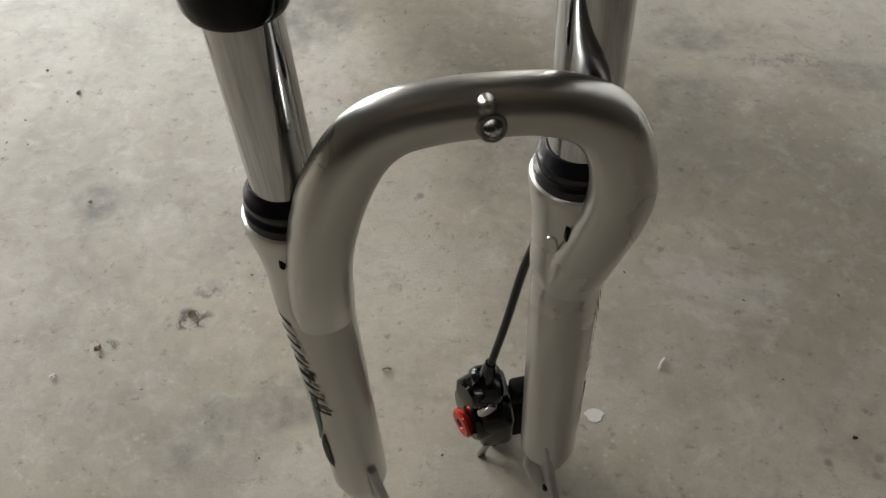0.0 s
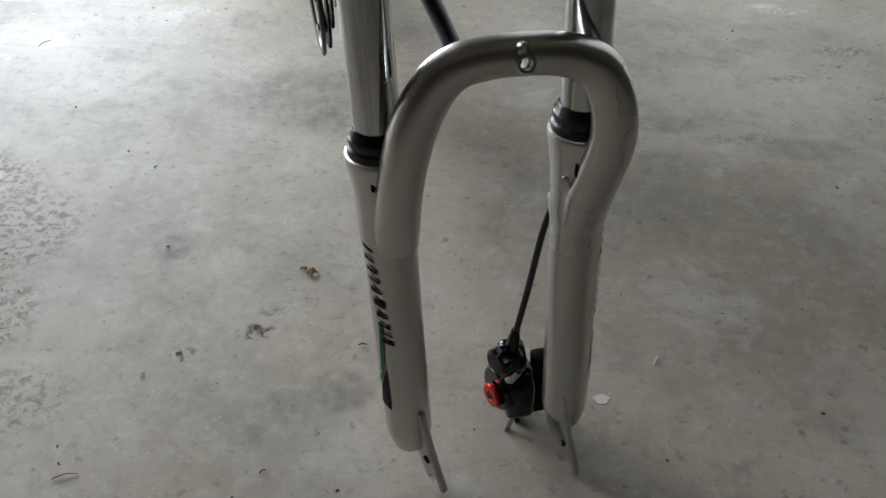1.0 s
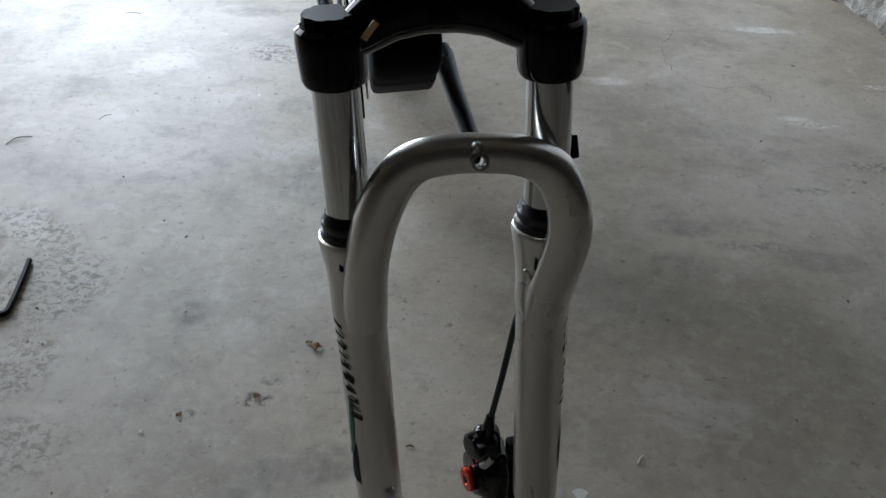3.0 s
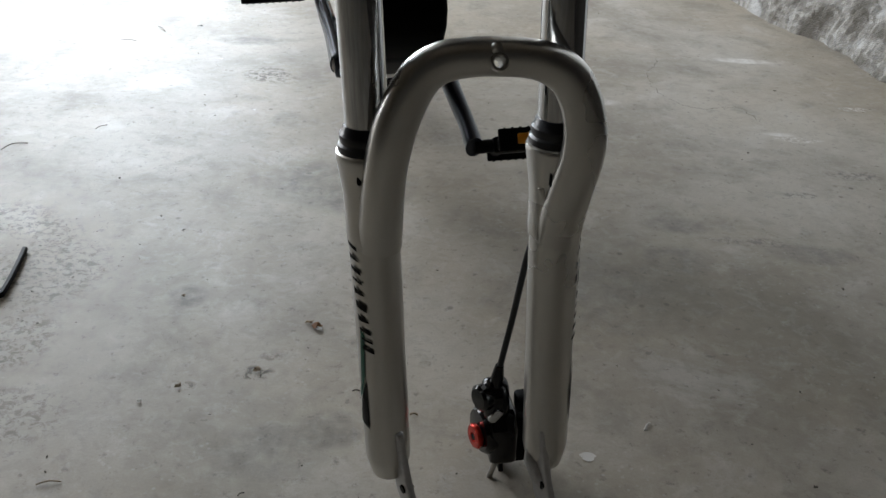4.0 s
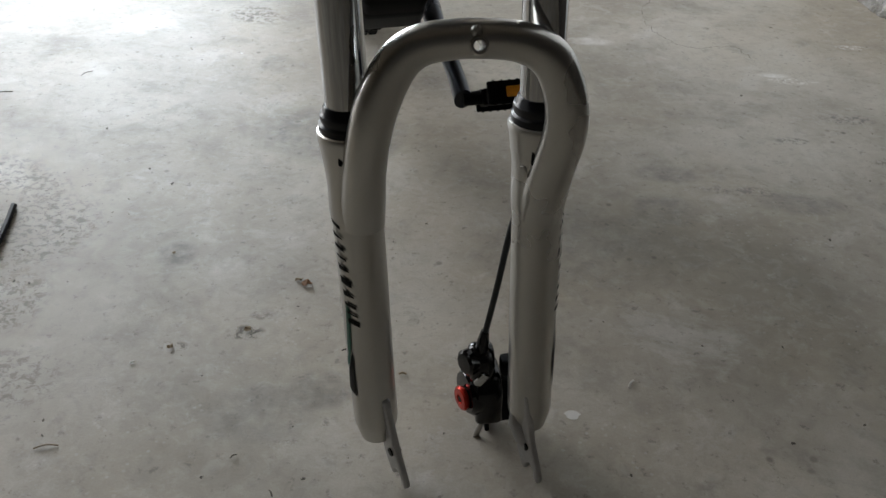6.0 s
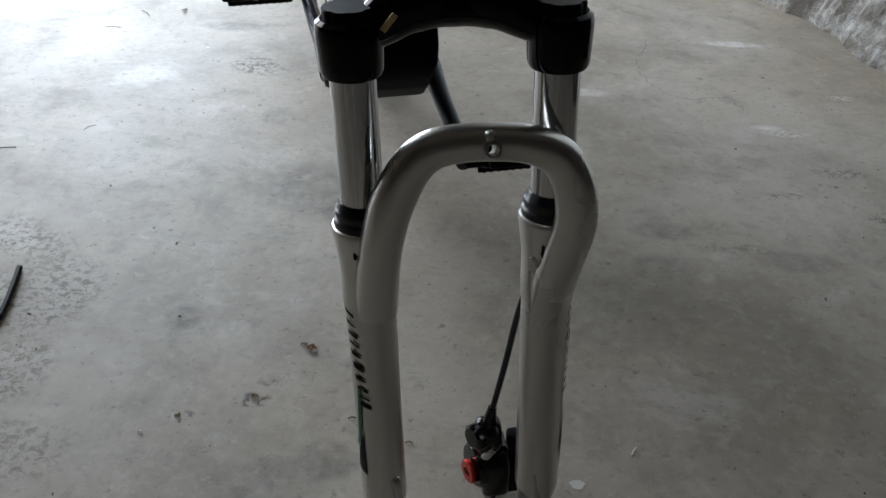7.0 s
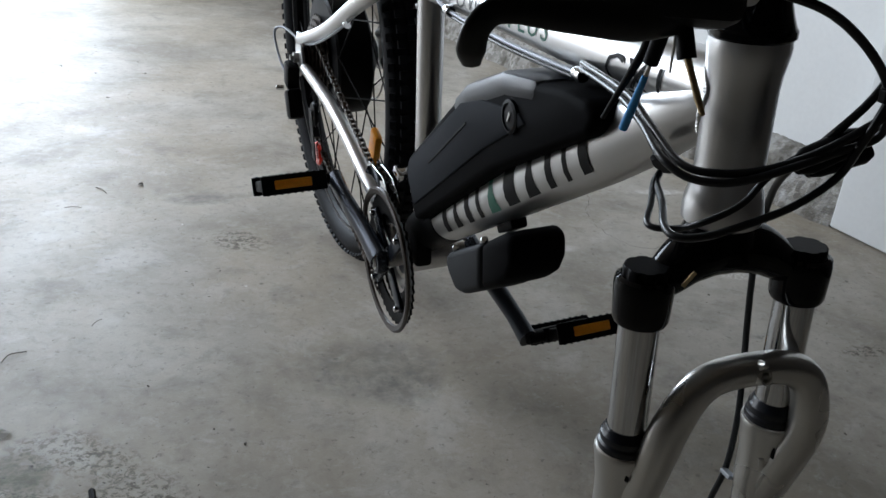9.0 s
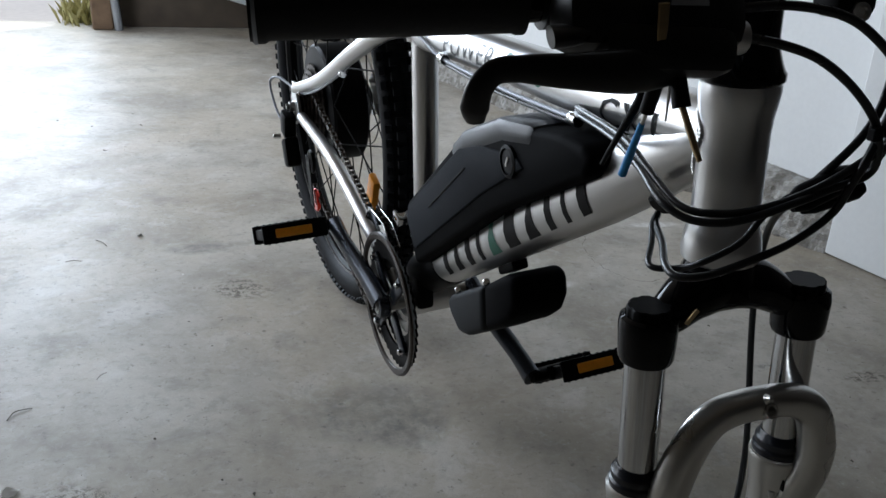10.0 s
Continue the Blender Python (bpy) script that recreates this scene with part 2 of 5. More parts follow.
BRASS = material("brass_bit", (0.45, 0.33, 0.18), 0.3, 0.9, 0.2, 200)
WHITEP = material("white_wall_paint", (0.76, 0.77, 0.77), 0.5, 0, 0.06, 90, 0.05, 0.1, big=1.5)
ROUGHC = exposed_stone()
FARWALL = material("dark_earth_wall", (0.085, 0.066, 0.048), 0.9, 0, 0.4, 12, 0.5, big=2)
WOOD = material("weathered_post", (0.2, 0.13, 0.08), 0.8, 0, 0.45, 25, 0.4, big=5)
ZINC = material("galvanised_pipe", (0.32, 0.34, 0.37), 0.5, 0.5, 0.2, 60)
# colour of the unseen walls, dark so that they bounce little light
UNSEEN_DARK = material("unseen_dark_walls", (0.06, 0.052, 0.045), 0.8, 0, 0.3, 8, big=1)
CEIL = material("grey_boards", (0.17, 0.14, 0.105), 0.8, 0, 0.2, 8, big=1)
DRIVE = material("pale_driveway", (0.55, 0.53, 0.5), 0.9, 0, 0.2, 30, 0.2, big=1.2)
WEED = material("dry_grass", (0.34, 0.31, 0.12), 0.7, 0, 0.4, 40)
LEAF = material("dry_leaf", (0.30, 0.14, 0.05), 0.7, 0, 0.5, 300)
STRAW = material("dry_straw", (0.30, 0.22, 0.13), 0.8, 0, 0.4, 300)
CRUMB = material("dirt_crumb", (0.12, 0.105, 0.085), 0.9, 0, 0.4, 300)
HAIRLINE = material("crack_dirt", (0.20, 0.18, 0.155), 0.9, 0, 0.3, 300)
CHALK = material("white_splash", (0.72, 0.71, 0.68), 0.8, 0, 0.15, 200)
VEHICLE = material("white_vehicle_paint", (0.72, 0.76, 0.8), 0.3, 0, 0.05, 20, coat=0.4)


# ---- builders ----
def finish(name, bm, mat, parent=None, label="", smooth=True, m=None):
    """Link a bmesh as one mesh object."""
    bmesh.ops.recalc_face_normals(bm, faces=bm.faces)
    if m is not None:
        bm.transform(m)
    me = bpy.data.meshes.new(name)
    bm.to_mesh(me)
    bm.free()
    me.materials.append(mat)
    if smooth:
        for p in me.polygons:
            p.use_smooth = True
        me.set_sharp_from_angle(angle=radians(35))
    ob = new(name, me)
    if parent is not None:
        ob.parent = parent
    if label:
        ob["label"] = label
    return ob


def part(name, bm, mat, parent, label="", m=None, smooth=True):
    return finish(name, bm, mat, parent, label, smooth, m)


def spline(pts, n=8):
    """A smooth polyline through the points."""
    pts = [Vector(p) for p in pts]
    if len(pts) < 3:
        return pts
    out = []
    ext = [pts[0] * 2 - pts[1], *pts, pts[-1] * 2 - pts[-2]]
    for i in range(1, len(ext) - 2):
        a, b, c, d = ext[i - 1:i + 3]
        for k in range(n):
            t = k / n
            out.append(0.5 * (2 * b + (c - a) * t + (2 * a - 5 * b + 4 * c - d) * t * t + (3 * b - a - 3 * c + d) * t ** 3))
    out.append(pts[-1])
    return out


def sweep(pts, radius, seg=16, flat=1.0, up=None, bm=None, caps=True):
    """A tube along a polyline; radius a number or one for each point; flat squeezes it across the second axis."""
    bm = bm or bmesh.new()
    pts = [Vector(p) for p in pts]
    rad = [radius] * len(pts) if isinstance(radius, (int, float)) else list(radius)
    side, rings = None, []
    for i, p in enumerate(pts):
        d = (pts[min(i + 1, len(pts) - 1)] - pts[max(i - 1, 0)]).normalized()
        if side is None:
            ref = Vector(up) if up else (Vector((0, 0, 1)) if abs(d.z) < 0.9 else Vector((0, 1, 0)))
            side = ref.cross(d).normalized()
        side = (side - d * side.dot(d)).normalized()
        top = d.cross(side)
        rings.append([bm.verts.new(p + side * (rad[i] * math.cos(a)) + top * (rad[i] * flat * math.sin(a)))
                      for a in (2 * math.pi * k / seg for k in range(seg))])
    for a, b in zip(rings, rings[1:]):
        for k in range(seg):
            bm.faces.new((a[k], a[(k + 1) % seg], b[(k + 1) % seg], b[k]))
    if caps:
        bm.faces.new(rings[0][::-1])
        bm.faces.new(rings[-1])
    return bm


def ease(values, count):
    """Resample a list of numbers evenly to count entries."""
    return list(np.interp(np.linspace(0, len(values) - 1, count), range(len(values)), values))


def lathe(profile, seg=32, bm=None, m=None, closed=False):
    """Turn (radius, height) pairs about z."""
    bm = bm or bmesh.new()
    m = m or Matrix()
    rings = []
    for r, z in profile:
        rings.append([bm.verts.new(m @ Vector((r * math.cos(a), r * math.sin(a), z))) for a in (2 * math.pi * k / seg for k in range(seg))])
    pairs = list(zip(rings, rings[1:])) + ([(rings[-1], rings[0])] if closed else [])
    for a, b in pairs:
        for k in range(seg):
            bm.faces.new((a[k], a[(k + 1) % seg], b[(k + 1) % seg], b[k]))
    if not closed:
        bm.faces.new(rings[0][::-1])
        bm.faces.new(rings[-1])
    return bm


def box(sx, sy, sz, bevel=0.0, m=None, bm=None, segs=2):
    """A box centred on the origin with rounded edges."""
    own = bmesh.new()
    bmesh.ops.create_cube(own, size=1.0, matrix=Matrix.Diagonal((sx, sy, sz, 1)))
    if bevel:
        bmesh.ops.bevel(own, geom=own.edges[:], offset=bevel, segments=segs, profile=0.5, affect="EDGES")
    if m is not None:
        own.transform(m)
    return own if bm is None else merge(bm, own)


def merge(bm, other):
    me = bpy.data.meshes.new("tmp")
    other.to_mesh(me)
    other.free()
    bm.from_mesh(me)
    bpy.data.meshes.remove(me)
    return bm


def slab(poly, x0, x1, bevel=0.0, segs=3):
    """A (y, z) outline drawn out from x0 to x1, with rounded edges."""
    bm = bmesh.new()
    a = [bm.verts.new((x0, y, z)) for y, z in poly]
    b = [bm.verts.new((x1, y, z)) for y, z in poly]
    n = len(poly)
    bm.faces.new(a[::-1])
    bm.faces.new(b)
    for k in range(n):
        bm.faces.new((a[k], a[(k + 1) % n], b[(k + 1) % n], b[k]))
    bmesh.ops.recalc_face_normals(bm, faces=bm.faces)
    if bevel:
        bmesh.ops.bevel(bm, geom=bm.edges[:], offset=bevel, segments=segs, profile=0.5, affect="EDGES", clamp_overlap=True)
    return bm


def aim(p, d):
    """A pose at p whose z points along d."""
    return Matrix.Translation(p) @ Vector(d).to_track_quat("Z", "Y").to_matrix().to_4x4()


# ---- setting ----
def setting(name, bm, mat, label, category, smooth=False):
    return tagged(finish(name, bm, mat, None, "", smooth), label, category, "", "structure")


KERB0, ALONG = Vector((0.942, 1.335, 0)), Vector((-0.29, 0.957, 0)).normalized()
OUT = Vector((ALONG.y, -ALONG.x, 0))  # from the room into the wall
WALLM = Matrix.Translation(KERB0) @ Matrix((OUT, ALONG, (0, 0, 1))).transposed().to_4x4()  # x into the wall, y along it

bm = bmesh.new()
bmesh.ops.create_grid(bm, x_segments=2, y_segments=2, size=0.5, matrix=pose(-1.0, 0.5, 0) @ Matrix.Diagonal((7.4, 7.4, 1, 1)))
floor = setting("floor", bm, FLOOR, "worn pale grey concrete garage floor with stains and dirt", "floor")


def crack(points, width, seed):
    """A fine wandering crack as a thin strip on the floor."""
    rng = random.Random(seed)
    line = [p + Vector((rng.gauss(0, 0.003), rng.gauss(0, 0.003), 0)) for p in spline([(*q, 0.0006) for q in points], 7)]
    bm = bmesh.new()
    rows = []
    for i, p in enumerate(line):
        d = (line[min(i + 1, len(line) - 1)] - line[max(i - 1, 0)]).normalized()
        w = width * rng.uniform(0.3, 1.0) * min(1, (len(line) - i) / 6 + 0.2)
        n = Vector((-d.y, d.x, 0)) * w
        rows.append((bm.verts.new(p + n), bm.verts.new(p - n)))
    for a, b in zip(rows, rows[1:]):
        bm.faces.new((a[0], a[1], b[1], b[0]))
    return bm


bm = crack([(0.456, 1.514), (0.425, 1.43), (0.416, 1.375), (0.432, 1.296), (0.472, 1.246), (0.557, 1.251), (0.574, 1.191)], 0.0007, 5)
setting("floor_crack", bm, HAIRLINE, "thin dark crack running across the concrete floor", "crack")
bm = bmesh.new()
bmesh.ops.create_grid(bm, x_segments=1, y_segments=1, size=0.5, matrix=pose(0, 0, -0.03) @ Matrix.Diagonal((400, 400, 1, 1)))
setting("ground", bm, DRIVE, "pale sunlit concrete driveway outside the garage", "ground")
setting("ceiling", box(7.8, 7.8, 0.1, 0, pose(-1.0, 0.5, 2.55)), CEIL, "dark boarded garage ceiling", "ceiling")
bm = box(0.12, 3.2, 2.5, 0.002, WALLM @ pose(0.15, 1.0, 1.25))
setting("wall_east", bm, WHITEP, "white painted sheet wall standing on a concrete footing", "wall")
bm = box(0.16, 0.55, 2.5, 0.004, WALLM @ pose(0.08, -0.275, 1.252))
setting("wall_pier", bm, WHITEP, "white painted wall pier reaching down to the floor", "wall")
# unseen wall, added dark to keep bounced light off the right floor
bm = box(0.14, 3.35, 2.5, 0.004, WALLM @ pose(0.09, -2.226, 1.252))
setting("unseen_wall_east", bm, UNSEEN_DARK, "unseen dark wall beyond the white pier, added to cut bounced light", "wall")


def rough_kerb():
    """A broken strip of exposed stones: fine lumps on an uneven bank, ragged where it meets the floor."""
    bm = bmesh.new()
    rows, cols = 26, 520
    grid = []
    for j in range(cols):
        y = 2.75 * j / (cols - 1)
        wob = 0.030 * noise.noise(Vector((y * 4.5, 0, 9))) + 0.012 * noise.noise(Vector((y * 17, 0, 4)))
        line = []
        for i in range(rows):
            u = i / (rows - 1)
            x = 0.1 * u - 0.008
            z = -0.012 + 0.128 * (1 - (1 - u) ** 2.1)
            n1 = noise.noise(Vector((y * 9, u * 1.6, 3.1)))
            cell = noise.voronoi(Vector((y * 62, u * 7.5, 1.0)))[0]
            chip = noise.voronoi(Vector((y * 150, u * 17, 6.0)))[0]
            lump = 0.006 * (0.45 - cell[0]) + 0.003 * (0.4 - chip[0])
            amp = 0.0 if i == rows - 1 else min(1.0, 0.35 + 3 * u)
            line.append(bm.verts.new(WALLM @ Vector((x + wob * (1 - u) + amp * (0.009 * n1 - lump), y, z + amp * (0.006 * n1 + lump)))))
        grid.append(line)
    for a, b in zip(grid, grid[1:]):
        for i in range(rows - 1):
            bm.faces.new((a[i], a[i + 1], b[i + 1], b[i]))
    return bm


setting("kerb", rough_kerb(), ROUGHC, "rough broken concrete footing along the white wall", "kerb", True)
bm = box(3.75, 0.16, 2.5, 0.003, pose(0.955, 4.16, 1.25))
setting("wall_north", bm, FARWALL, "dark earthy rear wall of the garage", "wall")
bm = box(3.2, 0.16, 0.25, 0.003, pose(-2.38, 4.16, 2.38))
setting("wall_lintel", bm, FARWALL, "dark beam over the open garage doorway", "beam")
# unseen wall; its gap is added to let the fill lamp through
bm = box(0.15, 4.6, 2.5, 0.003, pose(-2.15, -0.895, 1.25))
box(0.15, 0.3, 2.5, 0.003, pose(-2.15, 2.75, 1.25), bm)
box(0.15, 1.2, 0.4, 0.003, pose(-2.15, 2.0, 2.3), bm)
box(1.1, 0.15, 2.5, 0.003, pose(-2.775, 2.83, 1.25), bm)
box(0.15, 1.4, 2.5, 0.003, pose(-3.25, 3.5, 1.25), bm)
setting("unseen_wall_west", bm, CEIL, "unseen boarded side wall with a gap added for the fill light", "wall")
# unseen wall behind the camera, dark so that little light comes back
setting("unseen_wall_south", box(7.4, 0.15, 2.5, 0.003, pose(-0.3, -3.25, 1.25)), UNSEEN_DARK, "unseen front wall, kept dark to cut bounced light", "wall")

# unseen blocker, added to stop light leaking in at the corner
setting("unseen_wall_return", box(0.15, 0.98, 2.5, 0.003, pose(2.2, -2.68, 1.25)), UNSEEN_DARK, "unseen dark wall added to block light at the corner", "wall")

post = tagged(finish("wooden_post", box(0.09, 0.085, 2.3, 0.008, pose(-0.885, 4.035, 1.15)), WOOD, smooth=False),
              "weathered brown timber post at the doorway", "post")
bm = lathe([(0.018, 0.0), (0.018, 2.2)], 20, None, pose(-0.817, 3.99, 0, 0, -4, 0))
tagged(finish("drain_pipe", bm, ZINC), "grey galvanised drain pipe beside the timber post", "pipe")


def weeds():
    bm = bmesh.new()
    rng = random.Random(8)
    for _ in range(260):
        x, y = -0.99 + rng.gauss(0, 0.04), 4.22 + rng.gauss(0, 0.07)
        h, a = rng.uniform(0.03, 0.12), rng.uniform(0, 6.3)
        dx, dy = 0.025 * math.cos(a), 0.025 * math.sin(a)
        w = 0.0018
        v = [bm.verts.new(p) for p in ((x - w, y, -0.03), (x + w, y, -0.03), (x + dx + w / 2, y + dy, h * 0.6), (x + dx * 2.4, y + dy * 2.4, h))]
        bm.faces.new((v[0], v[1], v[2]))
        bm.faces.new((v[0], v[2], v[3]))
    return bm


tagged(finish("grass", weeds(), WEED, smooth=False), "dry yellow green weeds growing outside the doorway", "grass", "", "stuff")

# lower edge of a white vehicle standing at the back
bm = bmesh.new()
prof = [(0.0, 0.0), (0.03, -0.05), (0.1, -0.09), (0.35, -0.11), (0.6, -0.1)]
rings = []
for x, base in ((-0.75, 0.24), (-0.5, 0.2), (-0.338, 0.168), (-0.25, 0.142), (-0.19, 0.102), (-0.1, 0.1), (0.1, 0.1), (0.42, 0.1)):
    rings.append([bm.verts.new((x, 3.8 + y, base + z)) for z, y in prof])
for a, b in zip(rings, rings[1:]):
    for i in range(len(prof) - 1):
        bm.faces.new((a[i], a[i + 1], b[i + 1], b[i]))
bmesh.ops.solidify(bm, geom=bm.faces[:], thickness=0.02)
veh = tagged(new("parked_vehicle"), "white lower bumper of a vehicle parked at the back", "vehicle")
part("bumper", bm, VEHICLE, veh)
for wx in (0.1, 0.35):
    part("skid", box(0.1, 0.16, 0.14, 0.02, pose(wx, 3.83, 0.07)), BLACK, veh, smooth=False)

# ---- bicycle ----
# head axes: x across, y towards the rear, z along the steering axis
ZU = Vector((-0.0635, 0.0122, 1)).normalized()
XU = Vector((0.9871, 0.1603, 0))
XU = (XU - ZU * XU.dot(ZU)).normalized()
YU = ZU.cross(XU)
HEAD = Matrix.Translation((0.0858, 0.2958, 0)) @ Matrix((XU, YU, ZU)).transposed().to_4x4()
# frame axes: the same, turned a little about the head tube
FRAME = HEAD @ pose(0, 0.0145, 0, 0, 0, 1.3)
# the fork itself, steered slightly and standing on its two ends
ZU = Vector((-0.0635, 0.0249, 1)).normalized()
XU = Vector((0.9926, 0.1217, 0.0459))
FORK = Matrix.Translation((0.0857, 0.2909, 0)) @ Matrix((XU, ZU.cross(XU), ZU)).transposed().to_4x4()

bike = tagged(new("electric_bicycle"), "silver electric mountain bicycle without front wheel, fork ends on floor", "bicycle")


def fpart(name, bm, mat, parent, label="", smooth=True):
    return part(name, bm, mat, parent, label, FORK, smooth)


def hpart(name, bm, mat, parent, label="", smooth=True):
    return part(name, bm, mat, parent, label, HEAD, smooth)


def bpart(name, bm, mat, parent, label="", smooth=True):
    return part(name, bm, mat, parent, label, FRAME, smooth)


def wrap(bm_or_polys, p0, p1, r, up, mat, name, parent, m, lift=0.0006):
    """Lay flat shapes on a tube from p0 to p1. A shape's x runs along the tube in metres, its y round it, up where y is 0."""
    p0, p1 = Vector(p0), Vector(p1)
    d = (p1 - p0).normalized()
    u = (Vector(up) - d * Vector(up).dot(d)).normalized()
    w = u.cross(d)
    length = (p1 - p0).length
    bm = bm_or_polys
    if not isinstance(bm, bmesh.types.BMesh):
        polys, bm = bm, bmesh.new()
        for poly in polys:
            bm.faces.new([bm.verts.new((x, y, 0)) for x, y in poly])
    bmesh.ops.triangulate(bm, faces=bm.faces[:])
    for _ in range(2):
        long_edges = [e for e in bm.edges if e.calc_length() > 0.004]
        if long_edges:
            bmesh.ops.subdivide_edges(bm, edges=long_edges, cuts=1)
            bmesh.ops.triangulate(bm, faces=bm.faces[:])
    radii = r if isinstance(r, tuple) else (r, r)
    stops = [length * k / (len(radii) - 1) for k in range(len(radii))]
    for v in bm.verts:
        rr = float(np.interp(v.co.x, stops, radii)) + lift
        a = v.co.y / rr
        v.co = p0 + d * v.co.x + u * (rr * math.cos(a)) + w * (rr * math.sin(a))
    return part(name, bm, mat, parent, "", m)


LX = 0.0633
fork = new("fork")
fork.parent = bike
# lower legs with a flared lip at the seal
for s in (-1, 1):
    prof = [(0.0132, 0.0405), (0.0138, 0.041), (0.0174, 0.0565), (0.0178, 0.059), (0.0179, 0.062), (0.0179, 0.15), (0.0180, 0.248), (0.0182, 0.2515), (0.0189, 0.2535),
            (0.0191, 0.262), (0.0187, 0.276), (0.0189, 0.289), (0.0204, 0.303), (0.0214, 0.312), (0.0219, 0.3155), (0.022, 0.3175), (0.0214, 0.3195), (0.0172, 0.3218)]
    fpart("lower_leg", lathe(prof, 48, None, pose(s * LX, 0, 0)), SILVER, fork, "satin silver fork lower leg")
    fpart("stanchion", lathe([(0.0144, 0.30), (0.0144, 0.44)], 48, None, pose(s * LX, 0, 0)), CHROME, fork, "polished chrome stanchion tube")
    prof = [(0.0198, 0.317), (0.0202, 0.321), (0.0198, 0.3245), (0.0182, 0.326), (0.0182, 0.3275), (0.0188, 0.329), (0.0184, 0.3315),
            (0.0168, 0.333), (0.016, 0.336), (0.0149, 0.3375), (0.0145, 0.3375)]
    fpart("wiper_seal", lathe(prof, 40, None, pose(s * LX, 0, 0)), SEAL, fork, "black rubber dust seal")
    # crown clamp with a notched cap
    prof = [(0.0145, 0.4235), (0.0182, 0.4245), (0.0195, 0.4275), (0.0198, 0.434), (0.0204, 0.447), (0.0204, 0.4525), (0.0196, 0.457), (0.0168, 0.459), (0.0155, 0.4585)]
    fpart("crown_clamp", lathe(prof, 40, None, pose(s * LX, 0, 0)), GLOSS, fork, "gloss black fork crown clamp")
    bm = bmesh.new()
    rings = []
    for k, (rr, z) in enumerate(((0.0155, 0.458), (0.0155, 0.4640), (0.0146, 0.4655))):
        rings.append([bm.verts.new(((rr - (0.0011 if (i % 6) in (0, 1) else 0)) * math.cos(2 * math.pi * i / 48) + s * LX,
                                    (rr - (0.0011 if (i % 6) in (0, 1) else 0)) * math.sin(2 * math.pi * i / 48), z)) for i in range(48)])
    for a, b in zip(rings, rings[1:]):
        for k in range(48):
            bm.faces.new((a[k], a[(k + 1) % 48], b[(k + 1) % 48], b[k]))
    bm.faces.new(rings[-1])
    bm.faces.new(rings[0][::-1])
    fpart("top_cap", bm, BLACK, fork, "matt black scalloped top cap")

# crown bridge, arched between the clamps and rising to the steerer
ctrl = [(-LX - 0.002, 0.002, 0.4455), (-0.048, 0.003, 0.4525), (-0.026, 0.007, 0.4645), (0, 0.010, 0.4685), (0.026, 0.007, 0.4645), (0.048, 0.003, 0.4525), (LX + 0.002, 0.002, 0.4455)]
pts = spline(ctrl, 8)
bm = sweep(pts, ease([0.0125, 0.0145, 0.0195, 0.0215, 0.0195, 0.0145, 0.0125], len(pts)), 28, 0.95, (0, 0, 1))
lathe([(0.027, 0.462), (0.0265, 0.476), (0.0235, 0.484), (0.0225, 0.487)], 32, bm, pose(0, 0.0145, 0))
fpart("crown", bm, GLOSS, fork, "gloss black fork crown")
fpart("crown_sticker", box(0.004, 0.0006, 0.0125, 0, pose(-0.040, -0.0155, 0.4595, 10, 38, 12)), BRASS, fork, "small gold sticker", False)

# brake arch in front of the legs, a rounded square section, drilled through at the middle
def arch():
    ctrl = [(-0.0605, -0.003, 0.252), (-0.0585, -0.009, 0.272), (-0.0555, -0.0165, 0.297), (-0.0515, -0.0205, 0.3205), (-0.0435, -0.0215, 0.347), (-0.031, -0.022, 0.3705), (-0.017, -0.022, 0.3815),
            (0.002, -0.022, 0.3847), (0.018, -0.022, 0.3847), (0.037, -0.022, 0.383), (0.0515, -0.022, 0.3785), (0.0635, -0.022, 0.3695), (0.0715, -0.022, 0.353), (0.0752, -0.0215, 0.333),
            (0.0742, -0.0205, 0.316), (0.0705, -0.0165, 0.297), (0.0665, -0.009, 0.272), (0.0645, -0.003, 0.25)]
    wide = [0.016, 0.0155, 0.0142, 0.0138, 0.0137, 0.0128, 0.012, 0.0115, 0.0115, 0.0116, 0.0122, 0.013, 0.0135, 0.0142, 0.0144, 0.0146, 0.0158, 0.0162]
    deep = [0.0165, 0.0165, 0.014, 0.0125, 0.0118, 0.0112, 0.0108, 0.0106, 0.0106, 0.0107, 0.011, 0.0114, 0.0118, 0.0125, 0.013, 0.0145, 0.0165, 0.0165]
    pts = spline(ctrl, 7)
    for p in pts:  # the hoop stands forward of the legs
        f = min(1.0, max(0.0, (p.z - 0.262) / 0.07))
        p.y, p.z = p.y - 0.003 * f, p.z + 0.0014 * f
    w, d = ease(wide, len(pts)), ease(deep, len(pts))
    bm, rings, seg = bmesh.new(), [], 32
    for i, p in enumerate(pts):
        run_dir = (pts[min(i + 1, len(pts) - 1)] - pts[max(i - 1, 0)]).normalized()
        across = run_dir.cross(Vector((0, 1, 0))).normalized()
        front = across.cross(run_dir)
        ring = []
        for k in range(seg):
            c, n = math.cos(2 * math.pi * k / seg), math.sin(2 * math.pi * k / seg)
            c, n = math.copysign(abs(c) ** 0.8, c), math.copysign(abs(n) ** 0.8, n)
            ring.append(bm.verts.new(p + across * (w[i] * (c * 0.98 + n * 0.2)) + front * (d[i] * (n * 0.98 - c * 0.2))))
        rings.append(ring)
    for a, b in zip(rings, rings[1:]):
        for k in range(seg):
            bm.faces.new((a[k], a[(k + 1) % seg], b[(k + 1) % seg], b[k]))
    bm.faces.new(rings[0][::-1])
    bm.faces.new(rings[-1])
    return bm


